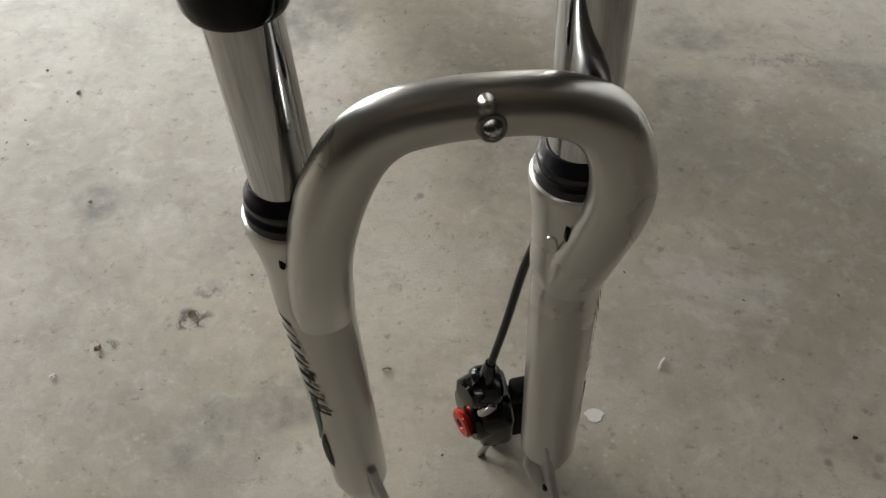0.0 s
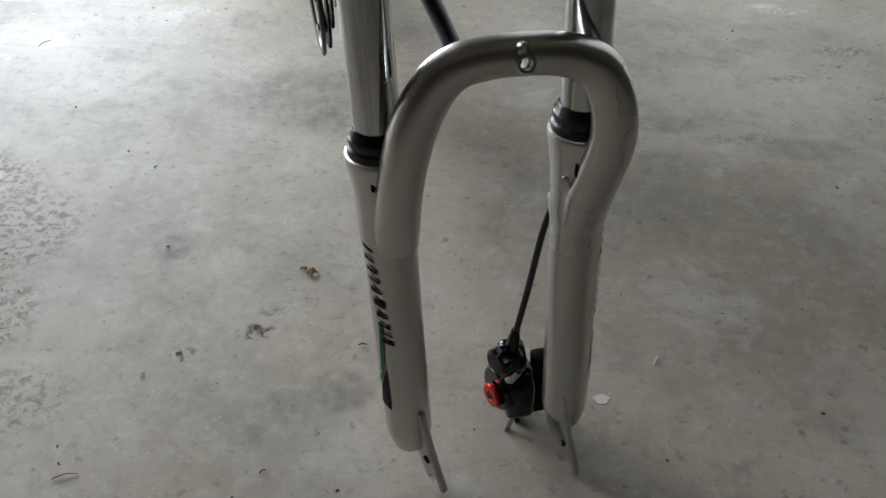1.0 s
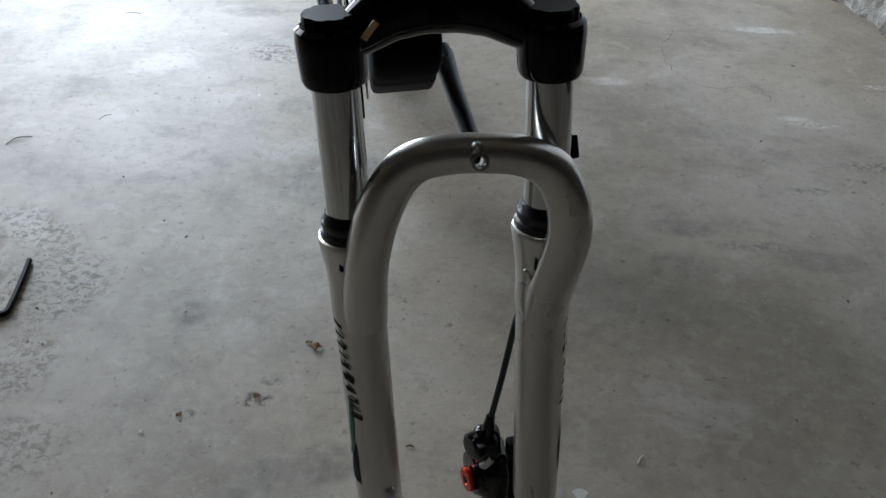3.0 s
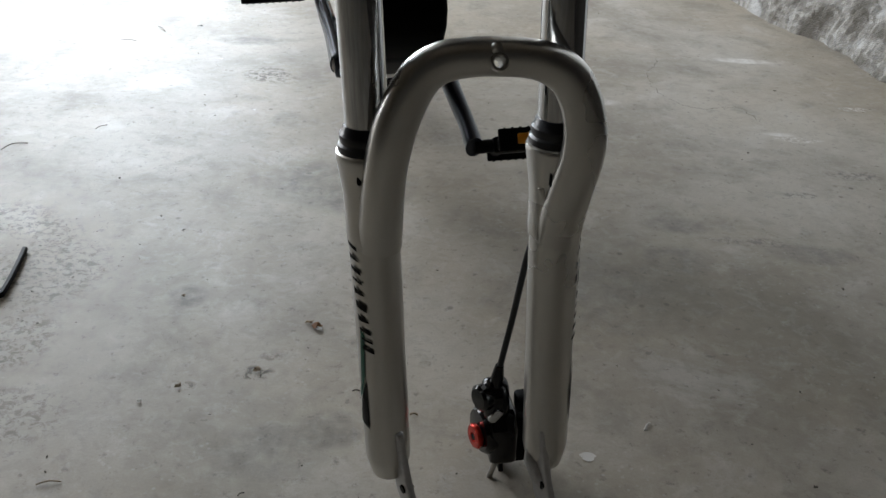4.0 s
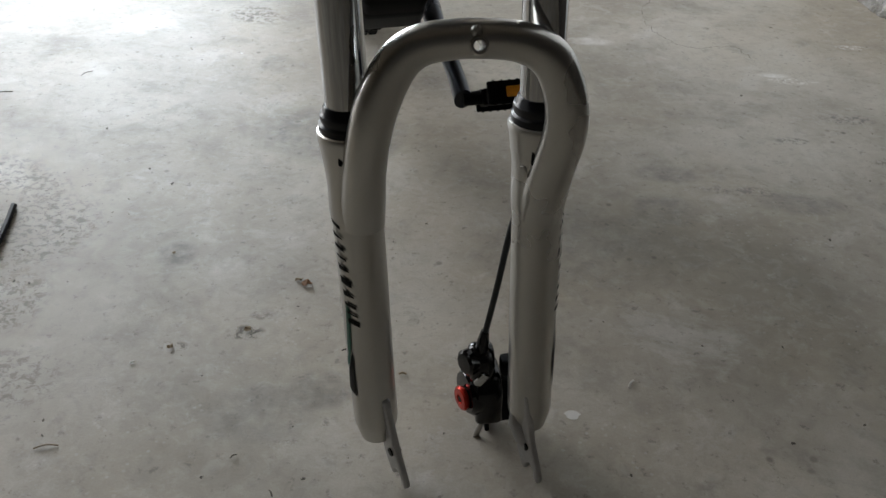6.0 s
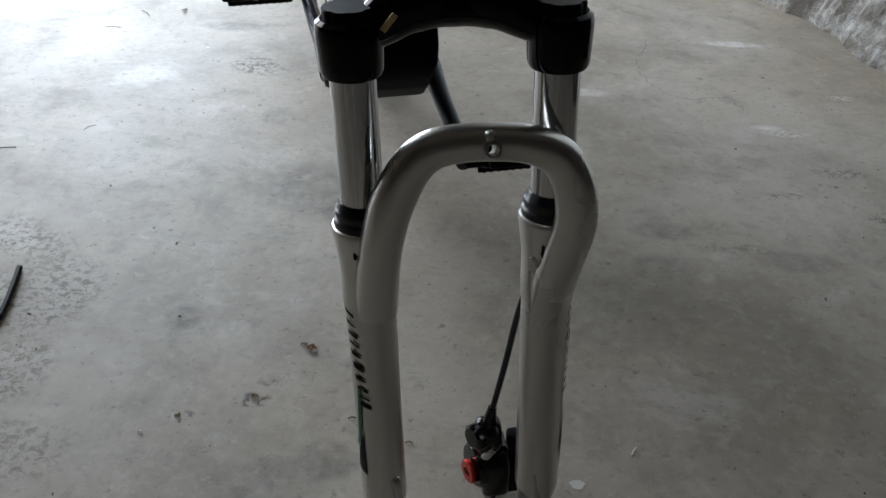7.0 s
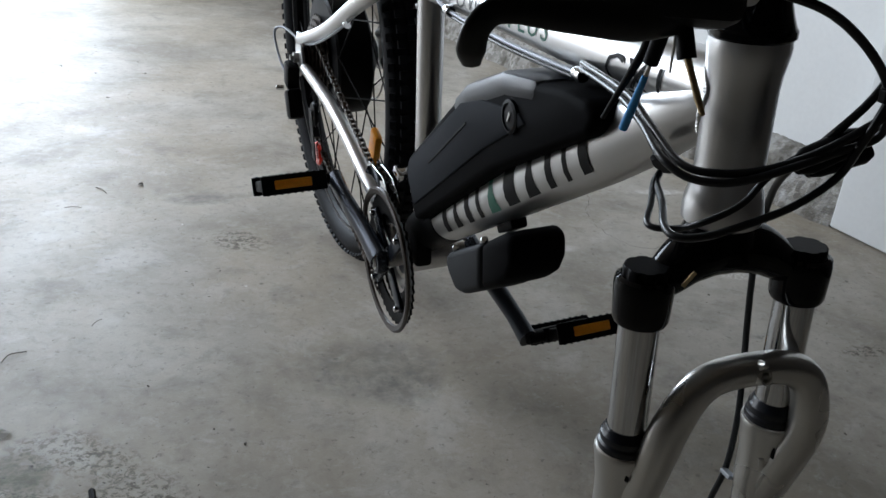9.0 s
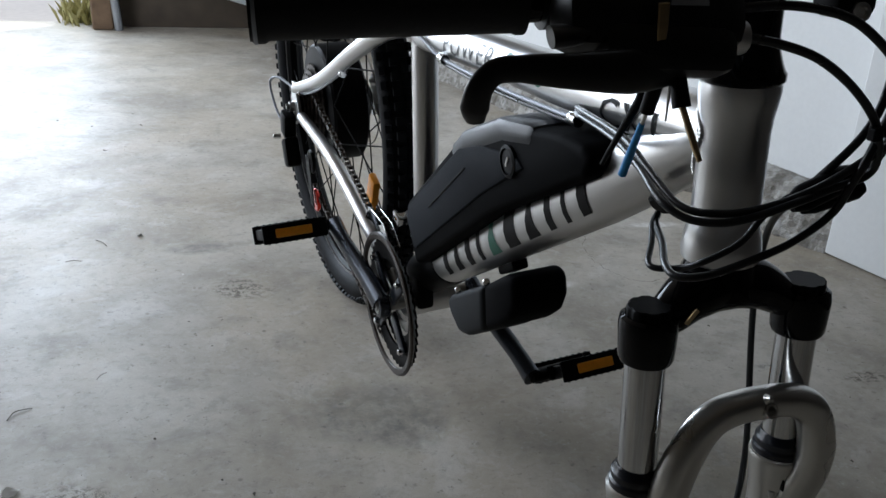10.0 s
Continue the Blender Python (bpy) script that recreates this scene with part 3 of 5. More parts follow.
HOLE, BORE = Vector((0.0176, -0.0332, 0.3848)), Vector((0.04, -0.93, 0.36))
arch_ob = fpart("brake_arch", arch(), SILVER, fork, "satin silver brake arch")
drill = finish("drill", lathe([(0.0034, -0.06), (0.0034, 0.03)], 24, None, FORK @ aim(HOLE, BORE)), SILVER)
cut = arch_ob.modifiers.new("bore", "BOOLEAN")
cut.operation, cut.object, cut.solver = "DIFFERENCE", drill, "EXACT"
bpy.context.view_layer.update()
bored = bpy.data.meshes.new_from_object(arch_ob.evaluated_get(bpy.context.evaluated_depsgraph_get()))
arch_ob.modifiers.clear()
arch_ob.data = bored
bpy.data.objects.remove(drill)
# raised rim round the bore and a small nipple over it
bm = lathe([(0.0034, -0.004), (0.0058, -0.004), (0.0056, 0.0012), (0.0050, 0.0020), (0.0040, 0.0020), (0.0034, 0.0012)], 28, None, aim(HOLE + BORE * 0.0035, BORE), True)
fpart("arch_boss", bm, SILVER, fork, "raised rim round the drilled hole")
bm = lathe([(0.0050, -0.004), (0.0030, 0.0), (0.0024, 0.0015), (0.0021, 0.0030), (0.0010, 0.0038)], 20, None, aim((0.0165, -0.0348, 0.3948), (0, -0.8, 0.6)))
fpart("arch_nipple", bm, SILVER, fork, "small cast nipple on the arch")
# black wedges as the shade in the gaps where the arch leaves the legs
for p, a, tall in (((-0.0700, -0.0172, 0.3085), 13, 1.0), ((0.0562, -0.0170, 0.3045), 13, 1.5)):
    bm = slab([(0.0, -0.0075), (0.0020, -0.006), (0.0008, 0.012), (-0.0006, 0.012), (-0.0014, -0.004)], -0.002, 0.002, 0.0005, 1)
    bm.transform(pose(*p, 0, a, 90) @ Matrix.Diagonal((1, 1, tall, 1)))
    fpart("gap_shade", bm, INK, fork, "black wedge put in for the shade of a narrow gap")
bm = box(0.0048, 0.003, 0.009, 0.0012, pose(0.0508, -0.0140, 0.288, 0, -12, -30))
fpart("weld_spot", bm, SILVER, fork, "", True)
# dropouts
for x, drop, lean in ((-0.0578, 0.0015, -2.6), (0.0528, -0.004, -1)):
    out = [(0.004, 0.088), (-0.009, 0.091), (-0.018, 0.088), (-0.0195, 0.07), (-0.025, 0.04), (-0.0335, 0.014), (-0.036, 0.004), (-0.033, 0.0), (-0.029, 0.003), (-0.0275, 0.013),
           (-0.0235, 0.0165), (-0.0195, 0.013), (-0.0185, 0.006), (-0.0135, 0.004), (-0.007, 0.02), (-0.001, 0.05)]
    bm = slab(out, -0.005, 0.005, 0.0024, 3)
    for v in bm.verts:
        v.co.x *= 0.55 + 3.2 * max(v.co.z, 0) * (1 if v.co.z < 0.06 else 0.6)
    place = pose(x, 0, drop, 0, lean, 28)
    bm.transform(place)
    dr = fpart("dropout", bm, RAWALLOY, fork, "bare alloy slotted dropout", True)
    # solid black plug stands in for the shade inside a hole
    bm = lathe([(0.0036, -0.0046), (0.0036, 0.0046)], 16, None, place @ aim((0, -0.019, 0.034), (1, 0, 0)))
    part("dropout_hole_shade", bm, INK, dr, "", FORK)

# web from the dropout to the caliper mount
bm = sweep([(0.052, -0.004, 0.066), (0.0515, -0.009, 0.050), (0.057, -0.0145, 0.036), (0.0635, -0.0185, 0.022)], [0.004, 0.0068, 0.0072, 0.004], 16, 0.55, (0, 1, 0))
fpart("mount_web", bm, RAWALLOY, fork, "bare alloy brake mount web")

# decals as rows of plain slanted bars and wedges
def decal(shapes, high, slant, gap):
    """Polygons for a row of plain marks of given widths: I a slanted bar, V a slanted wedge."""
    out, x = [], 0.0
    for kind, w in shapes:
        top = (x + slant, x + w + slant) if kind == "I" else (x + w * 0.38 + slant, x + w * 0.62 + slant)
        out.append([(x, 0), (x + w, 0), (top[1], high), (top[0], high)])
        x += w + gap
    return out


MARKS = (("I", 0.42), ("V", 0.55), ("I", 0.42), ("I", 0.3), ("V", 0.72), ("I", 0.75), ("V", 0.72), ("I", 0.36), ("I", 0.24), ("I", 0.42))


def leg_marks(sign):
    rows = decal([(k, w * 0.0078) for k, w in MARKS], 0.0092, 0.0026, 0.0054)
    return [[(x, (0.0045 - x * 0.10 - y) * sign) for x, y in m] for m in rows]


wrap(leg_marks(-1), (-LX, 0, 0.256), (-LX, 0, 0.15), 0.0181, (-0.83, -0.56, 0), INK, "leg_lettering", fork, FORK, 0.0009)
wrap([[(0.0, 0.0), (0.004, 0.0035), (0.040, 0.001), (0.060, -0.0035), (0.066, -0.009), (0.048, -0.0045)]], (-LX, 0, 0.185), (-LX, 0, 0.06), 0.0179, (-0.76, -0.65, 0), GREEN, "leg_stripe", fork, FORK)
wrap([[(0.0, 0.004), (0.022, -0.0035), (0.044, -0.008), (0.046, 0.004)]], (-LX, 0, 0.140), (-LX, 0, 0.05), 0.0179, (-0.83, -0.56, 0), INK, "leg_stripe", fork, FORK)
wrap([[(0.0, 0.0), (0.0012, 0.0), (0.0205, -0.0078), (0.0245, -0.0105), (0.0230, -0.0105)]], (-LX, 0, 0.1385), (-LX, 0, 0.05), 0.0179, (-0.83, -0.56, 0), CHROME, "leg_stripe", fork, FORK, 0.0011)
wrap(leg_marks(1), (LX, 0, 0.166), (LX, 0, 0.27), 0.0181, (0.86, -0.50, 0), INK, "leg_lettering", fork, FORK, 0.0009)
wrap([[(0.0, 0.004), (0.05, -0.0045), (0.06, 0.001), (0.03, 0.006)]], (LX, 0, 0.085), (LX, 0, 0.15), 0.018, (0.95, -0.30, 0), INK, "leg_stripe", fork, FORK)

# front brake caliper
CALIPER = material("caliper_gloss_black", (0.003, 0.003, 0.0035), 0.09, 0.0, 0.3, 200, 0.02, 0.03, spec=0.35)
caliper = new("brake_caliper")
caliper.parent = bike
caliper["label"] = "gloss black disc brake caliper with red dial"
bm = slab([(0.018, 0.012), (0.05, 0.006), (0.062, 0.02), (0.062, 0.05), (0.052, 0.064), (0.024, 0.066), (0.014, 0.05)], 0.022, 0.046, 0.005)
hpart("body", bm, CALIPER, caliper)
bm = lathe([(0.019, 0), (0.021, 0.002), (0.021, 0.009), (0.0185, 0.012), (0.012, 0.0125)], 36, None, aim((0.026, 0.036, 0.040), (-1, -0.25, 0.05)))
hpart("housing", bm, CALIPER, caliper)
bm = lathe([(0.0105, 0), (0.0112, 0.001), (0.0112, 0.0035), (0.0098, 0.0048), (0.0045, 0.005), (0.004, 0.0036), (0.0005, 0.0036)], 28, None, aim((0.0135, 0.029, 0.039), (-1, -0.35, 0.05)))
hpart("dial", bm, RED, caliper, "red anodised adjuster dial")
# flat black hexagon drawn as the shade in the dial's socket
bm = lathe([(0.003, 0), (0.003, 0.0003)], 6, None, aim((0.0092, 0.0275, 0.0392), (-1, -0.35, 0.05)))
hpart("dial_socket_shade", bm, INK, caliper)
bm = slab([(0.022, 0.056), (0.046, 0.056), (0.048, 0.08), (0.04, 0.094), (0.026, 0.092), (0.02, 0.078)], 0.018, 0.04, 0.006)
hpart("actuator_arm", bm, CALIPER, caliper)
hpart("cable_barrel", sweep([(0.0285, 0.032, 0.086), (0.0305, 0.031, 0.1), (0.0318, 0.0305, 0.110)], [0.006, 0.0052, 0.0036], 20), CALIPER, caliper)
hpart("pivot", lathe([(0.0105, -0.003), (0.0115, 0), (0.0115, 0.007), (0.009, 0.009), (0.004, 0.0092)], 28, None, aim((0.021, 0.031, 0.079), (-1, -0.5, 0.1))), CALIPER, caliper)
hpart("cable_pinch", box(0.008, 0.006, 0.014, 0.002, pose(0.027, 0.021, 0.066, 0, 35, 0)), CHROME, caliper)
bm = box(0.02, 0.018, 0.05, 0.004, pose(0.05, 0.034, 0.032))
box(0.016, 0.014, 0.016, 0.003, pose(0.052, 0.026, 0.075), bm)
hpart("mount_bracket", bm, BLACK, caliper)
hpart("mount_bolt", lathe([(0.0036, 0), (0.0036, 0.005), (0.0028, 0.006)], 14, None, aim((0.0545, 0.014, 0.066), (-0.3, -1, 0.2))), STEEL, caliper)
hpart("pad", box(0.004, 0.018, 0.02, 0.001, pose(0.033, 0.034, 0.0)), BLACK, caliper)
hpart("pad_spring", box(0.005, 0.003, 0.02, 0.001, pose(0.024, 0.02, 0.006, 0, 18, 0)), STEEL, caliper)

# head tube, headset, stem
frame_p = new("frame")
frame_p.parent = bike
prof = [(0.0240, 0.486), (0.0268, 0.488), (0.0274, 0.494), (0.0264, 0.503), (0.0238, 0.513), (0.0229, 0.525), (0.0229, 0.578), (0.0236, 0.588), (0.0252, 0.597), (0.0262, 0.605), (0.0258, 0.6105), (0.023, 0.6115)]
bpart("head_tube", lathe(prof, 48, None, pose(-0.0008, 0, 0)), ALLOY, frame_p, "polished silver head tube")
prof = [(0.0260, 0.6105), (0.0272, 0.612), (0.0272, 0.616), (0.0256, 0.618), (0.0232, 0.6245), (0.021, 0.632), (0.0202, 0.64), (0.0202, 0.672), (0.018, 0.674)]
bpart("headset", lathe(prof, 40), GLOSS, bike, "gloss black headset cup and spacers")
bm = lathe([(0.019, 0.668), (0.0205, 0.67), (0.0205, 0.706), (0.018, 0.709)], 32)
sweep([(0, -0.008, 0.688), (0, -0.03, 0.690), (0, -0.052, 0.692)], [0.017, 0.0155, 0.018], 20, 1, None, bm)
bpart("stem", bm, BLACK, bike)

# main tubes
DTA, DTB = Vector((0, 0.002, 0.579)), Vector((0, 0.574, 0.230))
bpart("down_tube", sweep([DTA, DTA.lerp(DTB, 0.07), DTA.lerp(DTB, 0.16), DTA.lerp(DTB, 0.26), DTA.lerp(DTB, 0.5), DTB], [0.0232, 0.0245, 0.029, 0.0312, 0.0305, 0.027], 40), ALLOY, frame_p, "thick silver down tube")
TT = [(0, 0.002, 0.574), (0, 0.2, 0.566), (0, 0.4, 0.563), (0, 0.556, 0.556)]
pts = spline(TT, 6)
bpart("top_tube", sweep(pts, ease([0.0232, 0.0228, 0.021, 0.019], len(pts)), 32), ALLOY, frame_p, "silver top tube")
bpart("seat_tube", sweep([(0, 0.574, 0.2), (0, 0.566, 0.4), (0, 0.557, 0.60)], 0.0165, 28), ALLOY, frame_p)
bm = lathe([(0.018, 0.60), (0.0195, 0.603), (0.0195, 0.62), (0.0145, 0.622), (0.0145, 0.74)], 28, None, pose(0, 0.557, 0))
bpart("seat_post", bm, BLACK, bike)
bpart("bottom_bracket", sweep([(-0.036, 0.574, 0.195), (0.036, 0.574, 0.195)], 0.0225, 28), ALLOY, frame_p)


def bead(zc, slope, r, stretch, n, seed):
    """Weld ripples where a tube meets the head tube."""
    rng = random.Random(seed)
    bm = bmesh.new()
    for k in range(n):
        ang = 2 * math.pi * k / n
        x = r * math.cos(ang)
        y = math.sqrt(max(0.0236 ** 2 - x * x, 0.0)) + 0.0006
        p = Vector((x * 1.03, y, zc - slope * y + r * stretch * math.sin(ang)))
        bmesh.ops.create_icosphere(bm, subdivisions=1, radius=0.0019 + rng.random() * 0.0006, matrix=Matrix.Translation(p))
    return bm


bpart("weld_bead", bead(0.580, 0.61, 0.0232, 1.2, 70, 1), ALLOY, frame_p)
bpart("weld_bead", bead(0.574, 0.0, 0.0225, 1.03, 62, 2), ALLOY, frame_p)
bpart("tube_end_cover", sweep([DTB.lerp(DTA, -0.03), DTB.lerp(DTA, 0.0), DTB.lerp(DTA, 0.15), DTB.lerp(DTA, 0.165)], [0.024, 0.0295, 0.0302, 0.0288], 36), BLACK, frame_p, "black plastic cover at the tube end")

AXLE = Vector((0, 0.985, 0.378))
WR = 0.352
for s in (-1, 1):
    pts = spline([(s * 0.032, 0.585, 0.2), (s * 0.044, 0.68, 0.262), (s * 0.056, 0.82, 0.330), (s * 0.068, AXLE.y - 0.03, AXLE.z - 0.012)], 8)
    bpart("chain_stay", sweep(pts, ease([0.012, 0.0115, 0.0105, 0.009], len(pts)), 20), ALLOY, frame_p)
    pts = spline([(s * 0.012, 0.562, 0.565), (s * 0.034, 0.61, 0.553), (s * 0.05, 0.70, 0.512), (s * 0.06, 0.84, 0.45), (s * 0.068, AXLE.y - 0.006, AXLE.z + 0.03)], 8)
    bpart("seat_stay", sweep(pts, ease([0.0125, 0.0125, 0.0115, 0.0105, 0.009], len(pts)), 20), ALLOY, frame_p)
    out = [(AXLE.y - 0.045, AXLE.z - 0.022), (AXLE.y - 0.03, AXLE.z - 0.006), (AXLE.y - 0.016, AXLE.z + 0.04), (AXLE.y + 0.002, AXLE.z + 0.042), (AXLE.y + 0.016, AXLE.z + 0.01),
           (AXLE.y + 0.018, AXLE.z - 0.03), (AXLE.y + 0.006, AXLE.z - 0.034), (AXLE.y - 0.012, AXLE.z - 0.018)]
    bpart("rear_dropout", slab(out, s * 0.0695 - 0.003, s * 0.0695 + 0.003, 0.001, 1), ALLOY, frame_p)
    bpart("axle_nut", lathe([(0.009, 0), (0.009, 0.008), (0.005, 0.009), (0.005, 0.014)], 6, None, aim(AXLE + Vector((s * 0.072, 0, 0)), (s, 0, 0))), STEEL, frame_p)

# battery on the down tube
battery = new("battery")
battery.parent = bike
battery["label"] = "black plastic battery case with key lock"
poly = [(0.492, 0.285), (0.524, 0.336), (0.515, 0.362), (0.340, 0.496), (0.262, 0.525), (0.15, 0.541), (0.116, 0.541), (0.101, 0.532), (0.110, 0.515), (0.276, 0.428)]
bpart("case", slab(poly, -0.046, 0.046, 0.007, 3), MATT, battery)
poly = [(0.489, 0.308), (0.515, 0.343), (0.507, 0.360), (0.350, 0.476), (0.300, 0.492), (0.222, 0.503), (0.208, 0.495), (0.294, 0.444)]
bpart("side_panel", slab(poly, -0.0485, -0.040, 0.003, 2), CASE, battery, "charcoal side panel")
poly = [(0.378, 0.4700), (0.343, 0.4970), (0.262, 0.5295), (0.195, 0.5390), (0.190, 0.516), (0.252, 0.504), (0.330, 0.472), (0.364, 0.446)]
bpart("top_panel", slab(poly, -0.0478, 0.0478, 0.0095, 2), LIT_CASE, battery, "charcoal top panel, coloured paler for the light from above")
# black strip laid on the panel as the shade of a groove
bpart("groove_shade", box(0.002, 0.13, 0.0016, 0, pose(-0.0485, 0.385, 0.42, -37, 0, 0)), INK, battery, "", False)
lock = aim((-0.0478, 0.236, 0.494), (-1, 0, 0))
bpart("lock_ring", lathe([(0.0155, -0.004), (0.0155, 0.0012), (0.0125, 0.0022), (0.0118, -0.001), (0.001, -0.001)], 32, None, lock), BLACK, battery, "round key lock")
# black disc in the ring takes the place of the lock hole's shade
bpart("lock_hole_shade", lathe([(0.0112, -0.002), (0.0112, 0.0006), (0.0095, 0.001)], 24, None, lock), INK, battery)
bpart("key_slot", box(0.0008, 0.0022, 0.010, 0, pose(-0.0496, 0.236, 0.494, 25, 0, 0)), STEEL, battery, "", False)
poly = [(0.505, 0.272), (0.53, 0.30), (0.44, 0.36), (0.17, 0.515), (0.16, 0.50), (0.27, 0.43)]
bpart("mounting_rail", slab(poly, -0.03, 0.03, 0.004, 2), MATT, battery)

# motor controller under the down tube
controller = new("controller_box")
controller.parent = bike
controller["label"] = "black and charcoal controller box under the down tube"
poly = [(0.320, 0.330), (0.316, 0.276), (0.276, 0.301), (0.256, 0.318), (0.247, 0.338), (0.251, 0.362), (0.266, 0.3665)]
bpart("front_shell", slab(poly, -0.034, 0.03, 0.011, 3), MATT, controller)
poly = [(0.322, 0.329), (0.318, 0.274), (0.362, 0.246), (0.386, 0.239), (0.410, 0.252), (0.420, 0.267), (0.410, 0.278)]
bpart("rear_shell", slab(poly, -0.035, 0.031, 0.009, 3), SHELL, controller, "charcoal rear half")
bpart("bracket", box(0.02, 0.04, 0.02, 0.003, pose(0.006, 0.33, 0.345, -31, 0, 0)), BLACK, controller)
for yy, zz in ((0.318, 0.333), (0.395, 0.289)):
    bpart("clip_screw", lathe([(0.004, 0), (0.004, 0.003), (0.003, 0.004)], 12, None, aim((-0.03, yy, zz), (-0.4, -0.5, 0.8))), CHROME, controller)

# markings on the tubes: plain slanted bars and wedges
axis_a, axis_b = DTB.lerp(DTA, 0.14), DTB.lerp(DTA, 0.82)
for k, mark in enumerate(decal([(kind, w * 0.036) for kind, w in MARKS], 0.040, 0.016, 0.0208)):
    wrap([[(x + 0.052, y - 0.021) for x, y in mark]], axis_a, axis_b, (0.0281, 0.0304, 0.0312), (-0.99, -0.0, -0.05), GREEN if k == 4 else INK, "tube_lettering", frame_p, FRAME)


def lettering(words, size, p0, p1, r, side, mat, m, start, drop, spacing=1.0):
    cu = bpy.data.curves.new("words", "FONT")
    cu.body, cu.size, cu.shear, cu.space_character, cu.offset = words, size, 0.25, spacing, 0.0
    cu.resolution_u = 2
    ob = bpy.data.objects.new("words", cu)
    scene.collection.objects.link(ob)
    bpy.context.view_layer.update()
    me = bpy.data.meshes.new_from_object(ob.evaluated_get(bpy.context.evaluated_depsgraph_get()))
    bpy.data.objects.remove(ob)
    bm = bmesh.new()
    bm.from_mesh(me)
    bpy.data.meshes.remove(me)
    for v in bm.verts:
        v.co.x, v.co.y, v.co.z = v.co.x + start, v.co.y + drop, 0
    return wrap(bm, p0, p1, r, side, mat, "tube_lettering", frame_p, m)


lettering("POWER", 0.033, (0, 0.51, 0.558), (0, 0.03, 0.573), (0.0197, 0.0215, 0.0227, 0.0239), (-0.97, 0, 0.1), GREYINK, FRAME, 0.055, -0.009, 1.2)
lettering("PLUS", 0.033, (0, 0.51, 0.558), (0, 0.03, 0.573), (0.0197, 0.0215, 0.0227, 0.0239), (-0.97, 0, 0.1), GREEN, FRAME, 0.205, -0.009, 1.2)
lettering("CX1", 0.04, (0, 0.51, 0.558), (0, 0.03, 0.573), (0.0197, 0.0215, 0.0227, 0.0239), (-0.97, 0, 0.1), INK, FRAME, 0.375, -0.0235, 1.15)

# rear wheel
wheel = new("rear_wheel")
wheel.parent = bike
WM = FRAME @ Matrix.Translation(AXLE) @ pose(0, 0, 0, 0, 90, 0)


def wpart(name, bm, mat, parent=None, label=""):
    return part(name, bm, mat, parent or wheel, label, WM)


prof = []
for k in range(20):
    a = 2 * math.pi * k / 20
    prof.append((WR - 0.030 + 0.0245 * math.cos(a), 0.0255 * math.sin(a)))
bm = lathe(prof, 96, None, None, True)
for k in range(110):
    for zz, hh in ((-0.021, 0.008), (-0.0075, 0.010), (0.0075, 0.010), (0.021, 0.008)):
        ang = 2 * math.pi * (k + (0.5 if zz in (-0.021, 0.0075) else 0)) / 110
        rr = WR - 0.0045 if abs(zz) < 0.01 else WR - 0.0125
        m = pose(0, 0, 0, 0, 0, math.degrees(ang)) @ pose(rr, 0, zz, 0, 0 if abs(zz) < 0.01 else (38 if zz < 0 else -38), 0)
        bmesh.ops.create_cube(bm, size=1, matrix=m @ Matrix.Diagonal((0.006, 0.011, hh, 1)))
wpart("tyre", bm, TREAD, None, "knobbly black mountain tyre")
RR = WR - 0.052
prof = [(RR + 0.009, -0.0125), (RR + 0.0085, -0.0105), (RR + 0.003, -0.0105), (RR + 0.003, 0.0105), (RR + 0.0085, 0.0105), (RR + 0.009, 0.0125), (RR - 0.004, 0.0115), (RR - 0.009, 0.006), (RR - 0.009, -0.006), (RR - 0.004, -0.0115)]
wpart("rim", lathe(prof, 96, None, None, True), BLACK, None, "black rim with bright wall")
prof = [(RR + 0.008, -0.0132), (RR - 0.002, -0.0126), (RR - 0.002, -0.0122), (RR + 0.008, -0.0127)]
wpart("rim_wall", lathe(prof, 96, None, None, True), STEEL)
prof = [(0.018, -0.064), (0.022, -0.058), (0.034, -0.034), (0.094, -0.03), (0.098, -0.026), (0.098, 0.026), (0.094, 0.03), (0.05, 0.045), (0.02, 0.06)]
wpart("hub_motor", lathe(prof, 64), BLACK, None, "black rear hub motor")
for k in range(36):
    s = -1 if k % 2 else 1
    a0 = 2 * math.pi * k / 36
    a1 = a0 + (0.55 if (k // 2) % 2 else -0.55)
    wpart("spoke", sweep([(0.095 * math.cos(a1), 0.095 * math.sin(a1), s * 0.029), (RR * math.cos(a0), RR * math.sin(a0), 0)], 0.0012, 6), BLACK)
for k, n in enumerate((14, 17, 20, 24, 28, 32)):
    bm = bmesh.new()
    teeth = n * 2
    rad = 0.0127 * n / (2 * math.pi)
    rings = [[bm.verts.new(((rad + (0.003 if j % 2 else -0.002)) * math.cos(2 * math.pi * j / teeth), (rad + (0.003 if j % 2 else -0.002)) * math.sin(2 * math.pi * j / teeth), -0.058 + 0.0045 * (k - 0.5) + dz)) for j in range(teeth)] for dz in (0, 0.0018)]
    for j in range(teeth):
        bm.faces.new((rings[0][j], rings[0][(j + 1) % teeth], rings[1][(j + 1) % teeth], rings[1][j]))
    bm.faces.new(rings[0][::-1])
    bm.faces.new(rings[1])
    wpart("sprocket", bm, RUSTY)
bm = lathe([(0.078, 0.05), (0.08, 0.05), (0.08, 0.052), (0.078, 0.052)], 48, None, None, True)
wpart("brake_disc", bm, STEEL)
# wheel reflector clipped between the spokes
bm = box(0.028, 0.084, 0.012, 0.004, pose(0, 0, 0, 0, 0, -66) @ pose(0.245, 0, -0.014, 0, 0, 0))
wpart("reflector", bm, AMBER, None, "orange spoke reflector")

# drive train
crank = new("crankset")
crank.parent = bike
BB = Vector((-0.055, 0.574, 0.195))
CM = Matrix.Translation(BB) @ pose(0, 0, 0, 0, -90, 0)


